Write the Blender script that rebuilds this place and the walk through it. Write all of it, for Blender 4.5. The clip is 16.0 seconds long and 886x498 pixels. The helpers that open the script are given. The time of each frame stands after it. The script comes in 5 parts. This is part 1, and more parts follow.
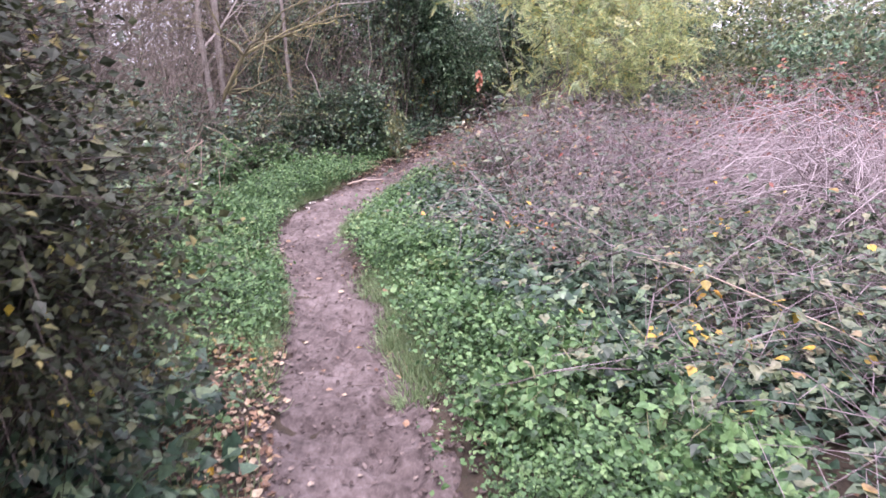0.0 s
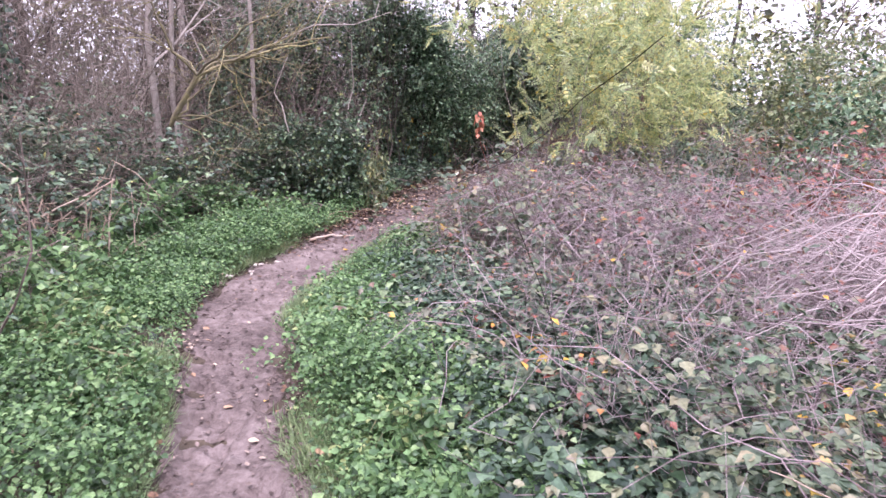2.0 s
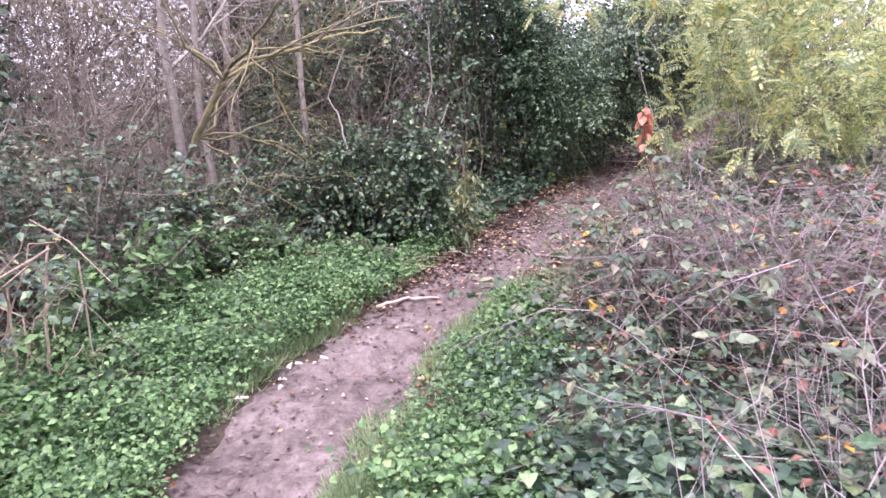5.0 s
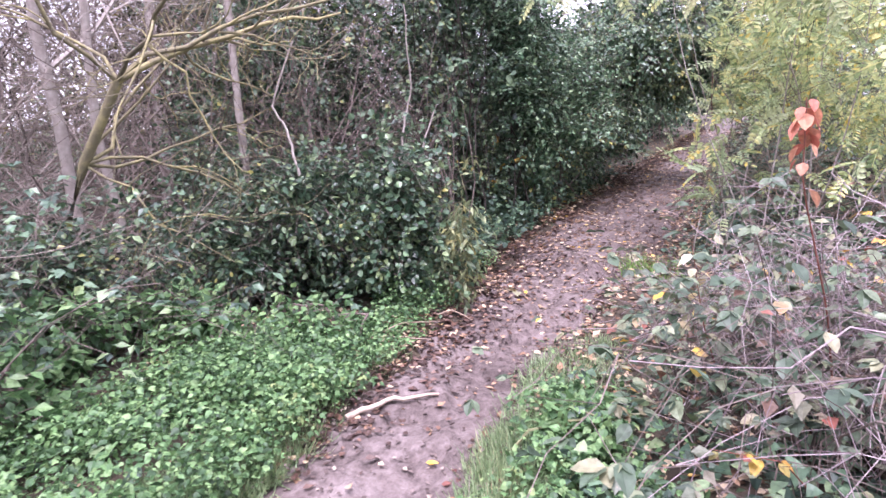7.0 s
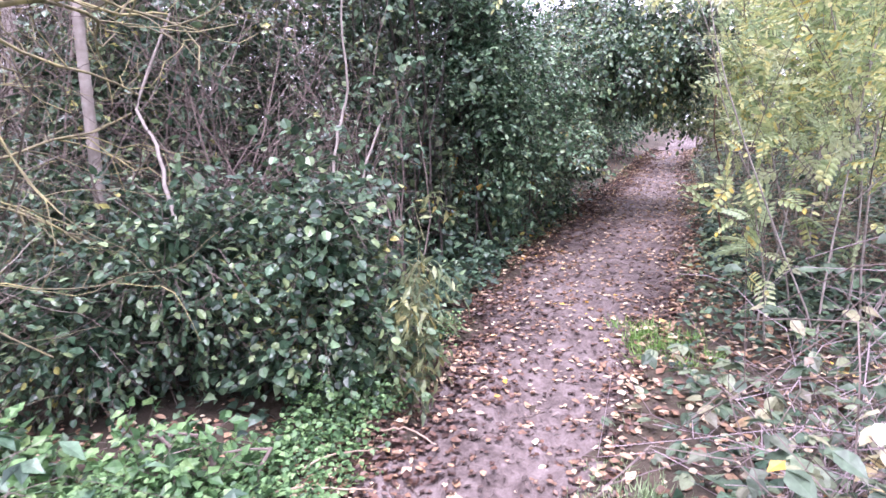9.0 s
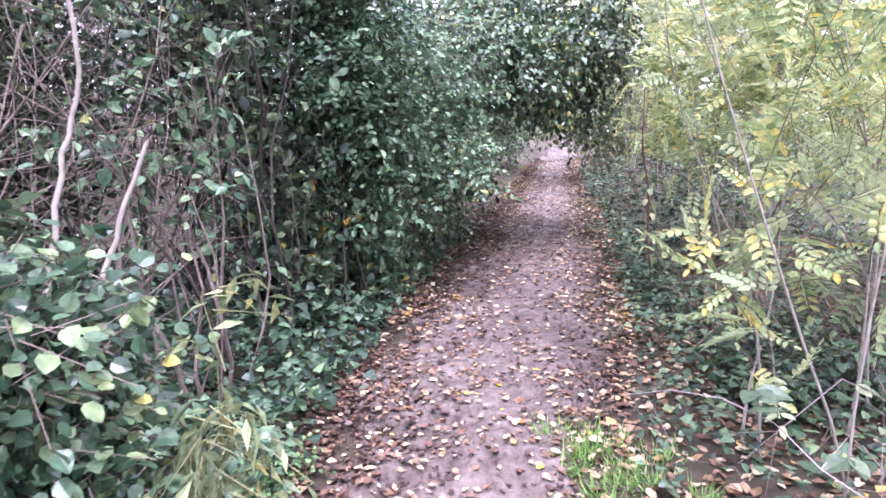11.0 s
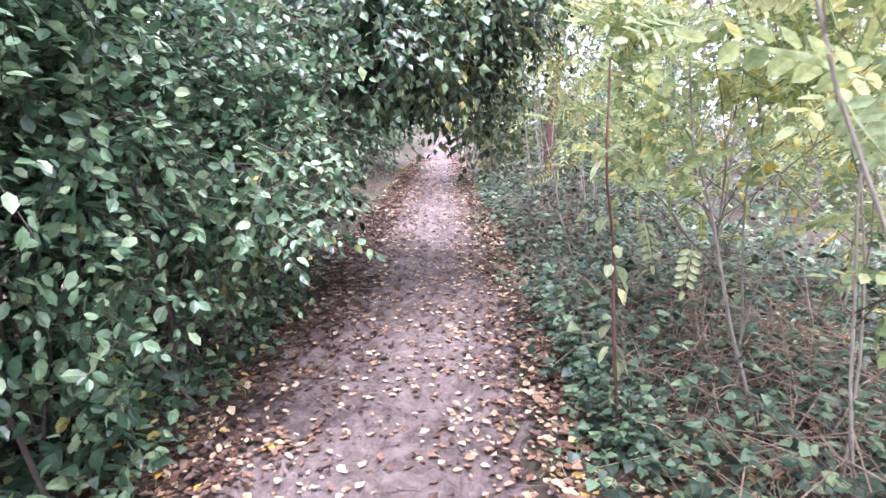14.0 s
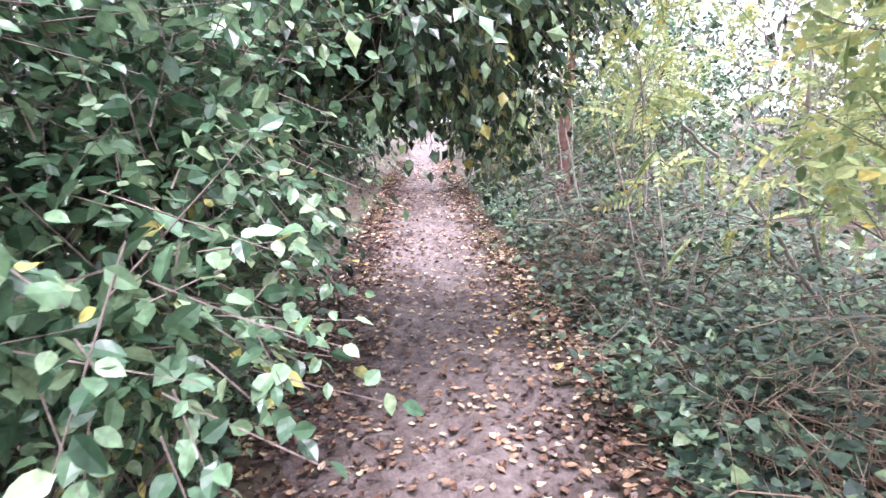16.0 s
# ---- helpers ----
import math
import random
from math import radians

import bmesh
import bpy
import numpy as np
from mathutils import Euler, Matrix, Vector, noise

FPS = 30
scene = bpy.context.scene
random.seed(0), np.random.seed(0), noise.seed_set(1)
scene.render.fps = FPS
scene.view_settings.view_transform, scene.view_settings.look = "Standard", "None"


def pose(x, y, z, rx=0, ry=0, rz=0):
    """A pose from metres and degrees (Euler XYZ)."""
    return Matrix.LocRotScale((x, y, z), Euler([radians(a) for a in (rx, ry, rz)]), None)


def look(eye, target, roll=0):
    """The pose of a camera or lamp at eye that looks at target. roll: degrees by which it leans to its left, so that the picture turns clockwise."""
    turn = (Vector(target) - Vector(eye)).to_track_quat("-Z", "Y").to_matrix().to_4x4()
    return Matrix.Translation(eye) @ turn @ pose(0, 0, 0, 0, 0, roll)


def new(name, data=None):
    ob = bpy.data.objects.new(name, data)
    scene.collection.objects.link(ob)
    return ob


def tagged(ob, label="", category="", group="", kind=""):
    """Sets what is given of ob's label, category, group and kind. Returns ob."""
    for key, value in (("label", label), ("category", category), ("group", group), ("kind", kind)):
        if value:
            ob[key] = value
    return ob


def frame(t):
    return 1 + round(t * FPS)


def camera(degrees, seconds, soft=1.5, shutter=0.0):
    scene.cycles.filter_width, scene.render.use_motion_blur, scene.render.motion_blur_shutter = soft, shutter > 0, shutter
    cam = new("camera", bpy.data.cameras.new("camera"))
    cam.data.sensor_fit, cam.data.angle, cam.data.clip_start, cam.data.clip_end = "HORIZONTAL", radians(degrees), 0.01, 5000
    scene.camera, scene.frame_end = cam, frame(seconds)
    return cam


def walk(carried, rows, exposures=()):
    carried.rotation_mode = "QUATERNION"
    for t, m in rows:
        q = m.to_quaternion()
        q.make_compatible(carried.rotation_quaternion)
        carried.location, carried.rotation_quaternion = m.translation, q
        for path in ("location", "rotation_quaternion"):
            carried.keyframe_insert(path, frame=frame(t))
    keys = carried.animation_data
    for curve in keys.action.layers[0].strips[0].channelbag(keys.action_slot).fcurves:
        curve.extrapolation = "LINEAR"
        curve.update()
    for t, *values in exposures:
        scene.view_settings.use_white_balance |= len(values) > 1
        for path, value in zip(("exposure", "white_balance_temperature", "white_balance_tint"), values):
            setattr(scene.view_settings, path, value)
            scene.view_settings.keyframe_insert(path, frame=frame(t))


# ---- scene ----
cam = camera(69.0, 16.0, 1.5, 0.2)
METRES, EYE, TILT, LEAN, TURN = 12.5, 1.55, -16.7, 2.0, 0.0
ROWS = [
    (0.0, 0.0, 0.0, 0.0, -0.0, 0.0, 0.0),
    (0.5, -0.0014, 0.033, 0.007, -1.69, 2.85, 3.05),
    (1.0, -0.0, 0.0638, 0.0156, -2.5, 0.91, 2.02),
    (1.5, 0.0033, 0.0949, 0.0276, 1.36, 2.65, -2.15),
    (2.0, 0.0012, 0.1269, 0.0345, -1.5, 3.4, -3.34),
    (2.5, -0.0051, 0.159, 0.0407, 0.53, 3.65, -3.43),
    (3.0, -0.0154, 0.1915, 0.0503, 5.3, 1.15, -2.36),
    (3.5, -0.0256, 0.2195, 0.0554, 2.3, 1.42, 0.15),
    (4.0, -0.0225, 0.2499, 0.0648, 5.17, 1.77, -2.46),
    (6.5, -0.0455, 0.3958, 0.1054, 5.14, 5.06, -2.13),
    (7.0, -0.053, 0.4309, 0.1118, 2.46, 5.03, -0.47),
    (7.5, -0.0603, 0.4575, 0.1209, 0.05, 4.73, -0.69),
    (8.0, -0.0666, 0.4864, 0.1287, -3.53, 3.26, 1.12),
    (8.5, -0.0641, 0.5161, 0.138, -1.35, 4.48, 1.14),
    (9.0, -0.0634, 0.5433, 0.1481, -3.31, 6.0, -0.73),
    (9.5, -0.0622, 0.5717, 0.1582, -8.01, 5.2, 0.73),
    (12.0, -0.0231, 0.7123, 0.2058, -19.78, 6.97, 2.46),
    (12.5, -0.0084, 0.7394, 0.2161, -24.47, 4.97, 3.96),
    (13.0, 0.0079, 0.7651, 0.225, -22.26, 3.34, 3.21),
    (13.5, 0.0174, 0.7905, 0.233, -21.29, 5.8, 1.62),
    (14.0, 0.0263, 0.8176, 0.2427, -23.66, 5.08, 4.0),
    (14.5, 0.0342, 0.8486, 0.2518, -21.65, 4.75, 5.42),
    (15.0, 0.0385, 0.8741, 0.2615, -22.2, 6.68, 4.86),
    (15.5, 0.0439, 0.899, 0.2709, -24.6, 5.69, 5.91),
    (16.0, 0.0558, 0.9272, 0.2784, -25.52, 4.9, 6.73),
]
walk(cam, [(t, pose(0, 0, EYE, TILT, LEAN, TURN) @ pose(METRES * x, METRES * y, METRES * z, 90 + pitch, roll, yaw)) for t, x, y, z, yaw, pitch, roll in ROWS],
     [(0.0, 1.72, 6050, 36), (4.0, 1.93, 6050, 37), (8.0, 2.3, 5800, 37), (12.0, 2.75, 5640, 34), (16.0, 2.95, 5860, 28)])

SUN = (70, 190)     # elevation, compass turn of the brightest part of the cloud

# ---- light: an overcast autumn sky ----
world = bpy.data.worlds.new("sky")
scene.world = world
world.use_nodes = True
wn = world.node_tree.nodes
wl = world.node_tree.links
bg = wn["Background"]
sky = wn.new("ShaderNodeTexSky")
sky.sky_type = "NISHITA"
sky.sun_disc = False
sky.sun_elevation = radians(SUN[0])
sky.sun_rotation = radians(SUN[1])
sky.dust_density = 4.0
cloud = wn.new("ShaderNodeTexNoise")
cloud.inputs["Scale"].default_value = 2.2
cloud.inputs["Detail"].default_value = 5.0
cramp = wn.new("ShaderNodeValToRGB")
cramp.color_ramp.elements[0].color = (8.2, 8.5, 9.0, 1)
cramp.color_ramp.elements[1].color = (12.0, 12.1, 12.3, 1)
wl.new(cloud.outputs["Fac"], cramp.inputs["Fac"])
wmix = wn.new("ShaderNodeMixRGB")
wmix.inputs["Fac"].default_value = 0.82
wl.new(sky.outputs["Color"], wmix.inputs["Color1"])
wl.new(cramp.outputs["Color"], wmix.inputs["Color2"])
wl.new(wmix.outputs["Color"], bg.inputs["Color"])
bg.inputs["Strength"].default_value = 0.078

sun = new("sun", bpy.data.lights.new("sun", "SUN"))
sun.data.energy = 1.5
sun.data.angle = radians(35)
sun.data.color = (1.0, 0.97, 0.93)
_e, _a = radians(SUN[0]), radians(SUN[1])
sun.matrix_world = look((0, 0, 30), (-30 * math.sin(_a) / math.tan(_e), -30 * math.cos(_a) / math.tan(_e), 0))

# ---- materials ----
MATS = {}


def nodes_of(name):
    m = bpy.data.materials.new(name)
    m.use_nodes = True
    MATS[name] = m
    n, l = m.node_tree.nodes, m.node_tree.links
    return m, n, l, n["Principled BSDF"]


def ramp(n, stops, mode="LINEAR"):
    r = n.new("ShaderNodeValToRGB")
    r.color_ramp.interpolation = mode
    e = r.color_ramp.elements
    while len(e) < len(stops):
        e.new(0.5)
    for el, (p, c) in zip(e, stops):
        el.position, el.color = p, (*c, 1)
    return r


def noise_tex(n, l, scale, detail=4.0, rough=0.6, coord=None):
    t = n.new("ShaderNodeTexNoise")
    t.inputs["Scale"].default_value = scale
    t.inputs["Detail"].default_value = detail
    t.inputs["Roughness"].default_value = rough
    if coord is None:
        coord = n.new("ShaderNodeNewGeometry").outputs["Position"]
    l.new(coord, t.inputs["Vector"])
    return t


def leaf_mat(name, stops, rough=0.5, through_light=0.3, patch=1.2, by_object=False):
    """A leaf: a colour of its own for each leaf, blotches on the blade, some light through it."""
    m, n, l, b = nodes_of(name)
    geo = n.new("ShaderNodeNewGeometry")
    if by_object:
        rnd = n.new("ShaderNodeObjectInfo").outputs["Random"]
    else:
        rnd = geo.outputs["Random Per Island"]
    big = noise_tex(n, l, patch, 2.0, 0.5, geo.outputs["Position"])
    mixf = n.new("ShaderNodeMath")
    mixf.operation = "MULTIPLY_ADD"
    mixf.inputs[1].default_value = 0.5
    mixf.inputs[2].default_value = -0.21
    l.new(big.outputs["Fac"], mixf.inputs[0])
    add = n.new("ShaderNodeMath")
    add.operation = "MULTIPLY_ADD"
    add.use_clamp = True
    add.inputs[1].default_value = .93
    l.new(rnd, add.inputs[0])
    l.new(mixf.outputs[0], add.inputs[2])
    r = ramp(n, stops)
    l.new(add.outputs[0], r.inputs["Fac"])
    fine = noise_tex(n, l, 55.0, 3.0, 0.6, geo.outputs["Position"])
    val = n.new("ShaderNodeMapRange")
    val.inputs["From Min"].default_value = 0.3
    val.inputs["From Max"].default_value = 0.7
    val.inputs["To Min"].default_value = 0.68
    val.inputs["To Max"].default_value = 1.25
    l.new(fine.outputs["Fac"], val.inputs["Value"])
    mul = n.new("ShaderNodeVectorMath")
    mul.operation = "SCALE"
    l.new(r.outputs["Color"], mul.inputs[0])
    l.new(val.outputs["Result"], mul.inputs["Scale"])
    l.new(mul.outputs["Vector"], b.inputs["Base Color"])
    b.inputs["Roughness"].default_value = rough
    if through_light > 0:
        tr = n.new("ShaderNodeBsdfTranslucent")
        l.new(mul.outputs["Vector"], tr.inputs["Color"])
        mx = n.new("ShaderNodeMixShader")
        mx.inputs["Fac"].default_value = through_light
        l.new(b.outputs["BSDF"], mx.inputs[1])
        l.new(tr.outputs["BSDF"], mx.inputs[2])
        l.new(mx.outputs["Shader"], n["Material Output"].inputs["Surface"])
    return m


def bark_mat(name, a, b_, c, scale=30.0, rough=0.85, spread=1.0):
    m, n, l, b = nodes_of(name)
    geo = n.new("ShaderNodeNewGeometry")
    t = noise_tex(n, l, scale, 5.0, 0.65, geo.outputs["Position"])
    t2 = noise_tex(n, l, scale * 0.12, 3.0, 0.55, geo.outputs["Position"])
    av = n.new("ShaderNodeMath")
    av.operation = "MULTIPLY_ADD"
    av.inputs[1].default_value = 0.5
    l.new(t.outputs["Fac"], av.inputs[0])
    hf = n.new("ShaderNodeMath")
    hf.operation = "MULTIPLY"
    hf.inputs[1].default_value = 0.3
    l.new(t2.outputs["Fac"], hf.inputs[0])
    isl = n.new("ShaderNodeMath")
    isl.operation = "MULTIPLY_ADD"
    isl.inputs[1].default_value = 0.2 * spread
    l.new(geo.outputs["Random Per Island"], isl.inputs[0])
    l.new(hf.outputs[0], isl.inputs[2])
    l.new(isl.outputs[0], av.inputs[2])
    r = ramp(n, [(0.3, a), (0.5, b_), (0.68, c)])
    l.new(av.outputs[0], r.inputs["Fac"])
    l.new(r.outputs["Color"], b.inputs["Base Color"])
    b.inputs["Roughness"].default_value = rough
    bp = n.new("ShaderNodeBump")
    bp.inputs["Strength"].default_value = 0.6
    bp.inputs["Distance"].default_value = 0.01
    l.new(t.outputs["Fac"], bp.inputs["Height"])
    l.new(bp.outputs["Normal"], b.inputs["Normal"])
    return m


def soil_mat(name, stops, fine_scale, rough, bump, gloss_var=0.15):
    m, n, l, b = nodes_of(name)
    geo = n.new("ShaderNodeNewGeometry")
    p = geo.outputs["Position"]
    a = noise_tex(n, l, 1.3, 4.0, 0.6, p)
    f = noise_tex(n, l, fine_scale, 8.0, 0.7, p)
    mid = noise_tex(n, l, 13.0, 6.0, 0.7, p)
    s1 = n.new("ShaderNodeMath")
    s1.operation = "MULTIPLY_ADD"
    s1.inputs[1].default_value = 0.35
    l.new(a.outputs["Fac"], s1.inputs[0])
    s2 = n.new("ShaderNodeMath")
    s2.operation = "MULTIPLY_ADD"
    s2.inputs[1].default_value = 0.45
    l.new(mid.outputs["Fac"], s2.inputs[0])
    s3 = n.new("ShaderNodeMath")
    s3.operation = "MULTIPLY"
    s3.inputs[1].default_value = 0.2
    l.new(f.outputs["Fac"], s3.inputs[0])
    l.new(s3.outputs[0], s2.inputs[2])
    l.new(s2.outputs[0], s1.inputs[2])
    r = ramp(n, stops)
    l.new(s1.outputs[0], r.inputs["Fac"])
    l.new(r.outputs["Color"], b.inputs["Base Color"])
    mr = n.new("ShaderNodeMapRange")
    mr.inputs["To Min"].default_value = rough - gloss_var
    mr.inputs["To Max"].default_value = rough + gloss_var
    l.new(a.outputs["Fac"], mr.inputs["Value"])
    l.new(mr.outputs["Result"], b.inputs["Roughness"])
    hs = n.new("ShaderNodeMath")
    hs.operation = "MULTIPLY_ADD"
    hs.inputs[1].default_value = 0.5
    l.new(f.outputs["Fac"], hs.inputs[0])
    l.new(mid.outputs["Fac"], hs.inputs[2])
    bp = n.new("ShaderNodeBump")
    bp.inputs["Strength"].default_value = bump
    bp.inputs["Distance"].default_value = 0.02
    l.new(hs.outputs[0], bp.inputs["Height"])
    l.new(bp.outputs["Normal"], b.inputs["Normal"])
    return m


M_MUD = soil_mat("trodden_mud", [(0.37, (0.035, 0.023, 0.020)), (0.44, (0.090, 0.066, 0.060)), (0.52, (0.160, 0.124, 0.115)), (0.62, (0.265, 0.217, 0.204))], 60, 0.78, 1.0, 0.12)
M_EARTH = soil_mat("woodland_floor", [(0.3, (0.025, 0.020, 0.014)), (0.48, (0.06, 0.045, 0.03)), (0.6, (0.10, 0.075, 0.05)), (0.72, (0.06, 0.08, 0.03))], 60, 0.85, 1.0, 0.1)

# Leaf ramps start extra dark: shade between leaves is partly put into colour.
M_HERB = leaf_mat("herb_leaf", [(0.0, (0.025, 0.055, 0.022)), (0.3, (0.070, 0.150, 0.058)), (0.7, (0.160, 0.295, 0.112)), (0.97, (0.27, 0.41, 0.17)), (1.0, (0.33, 0.40, 0.16))], 0.5)
M_GRASS = leaf_mat("grass_blade", [(0.0, (0.11, 0.17, 0.08)), (0.5, (0.22, 0.31, 0.15)), (0.9, (0.31, 0.40, 0.20)), (1.0, (0.38, 0.31, 0.19))], 0.5)
M_IVY = leaf_mat("ivy_leaf", [(0.0, (0.014, 0.030, 0.022)), (0.4, (0.046, 0.090, 0.054)), (0.8, (0.12, 0.20, 0.115)), (1.0, (0.25, 0.33, 0.16))], 0.40, 0.12)
M_EVER = leaf_mat("evergreen_leaf", [(0.0, (0.010, 0.026, 0.013)), (0.4, (0.046, 0.092, 0.052)), (0.75, (0.13, 0.205, 0.112)), (0.96, (0.22, 0.29, 0.13)), (1.0, (0.38, 0.35, 0.10))], 0.31, 0.15)
M_BROAD = leaf_mat("hedge_leaf", [(0.0, (0.018, 0.045, 0.024)), (0.35, (0.07, 0.145, 0.078)), (0.75, (0.20, 0.32, 0.18)), (0.98, (0.34, 0.44, 0.25)), (1.0, (0.50, 0.46, 0.14))], 0.30, 0.25)
M_YELLOW = leaf_mat("yellow_leaf", [(0.0, (0.30, 0.32, 0.06)), (0.5, (0.60, 0.45, 0.04)), (1.0, (0.70, 0.50, 0.06))], 0.5, 0.35)
M_LIME = leaf_mat("yellowing_leaf", [(0.0, (0.15, 0.22, 0.10)), (0.3, (0.35, 0.44, 0.20)), (0.65, (0.55, 0.61, 0.30)), (0.9, (0.68, 0.64, 0.27)), (1.0, (0.72, 0.54, 0.10))], 0.42, 0.45)
M_LIME_P = leaf_mat("yellowing_leaf_single", [(0.0, (0.26, 0.36, 0.20)), (0.4, (0.44, 0.53, 0.30)), (0.8, (0.58, 0.62, 0.36)), (0.97, (0.64, 0.60, 0.28)), (1.0, (0.66, 0.52, 0.14))], 0.42, 0.4, by_object=True)
M_GLAUCOUS = leaf_mat("grey_bramble_leaf", [(0.0, (0.03, 0.055, 0.032)), (0.45, (0.09, 0.135, 0.08)), (0.75, (0.18, 0.22, 0.13)), (0.95, (0.27, 0.25, 0.15)), (0.98, (0.30, 0.20, 0.10)), (1.0, (0.58, 0.40, 0.07))], 0.45, 0.2)
M_BRAMBLE = leaf_mat("bramble_leaf", [(0.0, (0.04, 0.06, 0.04)), (0.35, (0.085, 0.11, 0.07)), (0.6, (0.15, 0.16, 0.11)), (0.78, (0.20, 0.17, 0.12)), (0.9, (0.22, 0.10, 0.07)), (0.97, (0.30, 0.07, 0.05)), (1.0, (0.65, 0.40, 0.06))], 0.45, 0.2)
M_RUST = leaf_mat("rust_leaf", [(0.0, (0.10, 0.035, 0.03)), (0.5, (0.22, 0.08, 0.06)), (0.8, (0.30, 0.13, 0.09)), (1.0, (0.45, 0.25, 0.08))], 0.6, 0.2)
M_CORAL = leaf_mat("coral_leaf", [(0.0, (0.50, 0.16, 0.10)), (0.6, (0.66, 0.27, 0.18)), (1.0, (0.70, 0.42, 0.20))], 0.5, 0.35)
M_LITTER = leaf_mat("fallen_leaf", [(0.0, (0.09, 0.045, 0.03)), (0.3, (0.20, 0.11, 0.065)), (0.55, (0.36, 0.22, 0.13)), (0.78, (0.52, 0.40, 0.27)), (0.93, (0.62, 0.52, 0.36)), (1.0, (0.65, 0.40, 0.05))], 0.6, 0.0)
M_LITTER_P = leaf_mat("fallen_leaf_single", [(0.0, (0.12, 0.06, 0.04)), (0.3, (0.34, 0.20, 0.12)), (0.6, (0.54, 0.40, 0.26)), (0.9, (0.66, 0.56, 0.40)), (1.0, (0.68, 0.44, 0.05))], 0.6, 0.0, by_object=True)
M_BROAD_P = leaf_mat("hedge_leaf_single", [(0.0, (0.05, 0.11, 0.05)), (0.5, (0.16, 0.27, 0.12)), (0.9, (0.30, 0.41, 0.21)), (1.0, (0.48, 0.46, 0.15))], 0.30, 0.25, by_object=True)
M_EVER_P = leaf_mat("evergreen_leaf_single", [(0.0, (0.03, 0.075, 0.04)), (0.6, (0.10, 0.185, 0.10)), (1.0, (0.22, 0.31, 0.16))], 0.34, 0.15, by_object=True)

M_LITTER_D = leaf_mat("earth_crumb", [(0.0, (0.05, 0.035, 0.03)), (0.6, (0.13, 0.095, 0.085)), (0.9, (0.22, 0.17, 0.15)), (1.0, (0.45, 0.36, 0.28))], 0.8, 0.0)
# Dark enough that the strewn layer also puts tree shade onto the path.
M_ROT_SHADE = leaf_mat("rotten_shade_leaf", [(0.0, (0.035, 0.02, 0.016)), (0.6, (0.085, 0.045, 0.035)), (1.0, (0.17, 0.09, 0.06))], 0.5, 0.0)
M_OLIVE = leaf_mat("olive_leaf", [(0.0, (0.015, 0.022, 0.010)), (0.5, (0.040, 0.054, 0.024)), (0.85, (0.095, 0.105, 0.045)), (1.0, (0.24, 0.20, 0.06))], 0.58, 0.15)
M_TUFT = leaf_mat("tuft_blade", [(0.0, (0.09, 0.18, 0.04)), (0.5, (0.17, 0.33, 0.08)), (1.0, (0.30, 0.44, 0.13))], 0.5)
M_LIMED = leaf_mat("dull_lime_leaf", [(0.0, (0.09, 0.13, 0.07)), (0.5, (0.19, 0.24, 0.12)), (0.85, (0.30, 0.33, 0.16)), (1.0, (0.46, 0.40, 0.14))], 0.45, 0.3)
M_CORAL_P = leaf_mat("coral_leaf_single", [(0.0, (0.42, 0.12, 0.08)), (0.6, (0.58, 0.22, 0.15)), (1.0, (0.64, 0.33, 0.20))], 0.5, 0.3, by_object=True)
M_CREAM_P = leaf_mat("cream_leaf_single", [(0.0, (0.45, 0.42, 0.22)), (0.5, (0.72, 0.68, 0.55)), (1.0, (0.70, 0.50, 0.12))], 0.5, 0.3, by_object=True)
M_YELLOW_P = leaf_mat("yellow_leaf_single", [(0.0, (0.25, 0.22, 0.08)), (0.5, (0.52, 0.36, 0.07)), (1.0, (0.60, 0.30, 0.06))], 0.5, 0.3, by_object=True)
M_OLIVESTEM = bark_mat("green_stem", (0.10, 0.10, 0.05), (0.20, 0.20, 0.10), (0.30, 0.29, 0.16))
M_CHIP = bark_mat("fresh_wood", (0.45, 0.40, 0.34), (0.62, 0.57, 0.51), (0.75, 0.71, 0.66))
M_STALK = bark_mat("dry_stalk", (0.12, 0.075, 0.05), (0.24, 0.165, 0.115), (0.38, 0.29, 0.22), 25, 0.8, 2.0)
M_TWIG = bark_mat("brown_twig", (0.06, 0.045, 0.038), (0.145, 0.11, 0.095), (0.26, 0.21, 0.185))
M_GREYTWIG = bark_mat("grey_twig", (0.09, 0.072, 0.06), (0.20, 0.165, 0.138), (0.34, 0.29, 0.25))
M_PALE = bark_mat("pale_bark", (0.17, 0.14, 0.12), (0.30, 0.26, 0.23), (0.44, 0.40, 0.36), 18)
M_DARKBARK = bark_mat("dark_bark", (0.018, 0.014, 0.011), (0.045, 0.034, 0.028), (0.10, 0.08, 0.066), 20)
M_LICHEN = bark_mat("lichen_bark", (0.09, 0.075, 0.055), (0.20, 0.175, 0.10), (0.42, 0.37, 0.16), 14)
M_CANE = bark_mat("purple_cane", (0.10, 0.07, 0.075), (0.21, 0.155, 0.165), (0.36, 0.29, 0.30), 25, 0.7, 2.0)
M_STRAW = bark_mat("dead_stalk", (0.13, 0.10, 0.095), (0.25, 0.20, 0.20), (0.42, 0.36, 0.355), 25, 0.8, 2.0)
M_REDSTEM = bark_mat("red_stem", (0.10, 0.03, 0.025), (0.20, 0.07, 0.05), (0.30, 0.14, 0.10), 25)
M_REDBARK = bark_mat("red_brown_bark", (0.06, 0.03, 0.022), (0.13, 0.065, 0.05), (0.22, 0.13, 0.10), 20)
M_WOOD = bark_mat("bare_wood", (0.28, 0.20, 0.15), (0.45, 0.35, 0.28), (0.62, 0.53, 0.45), 30)

# ---- geometry kit ----
UP = np.array([0.0, 0.0, 1.0])


def unit(a):
    return a / np.maximum(np.linalg.norm(a, axis=-1, keepdims=True), 1e-9)


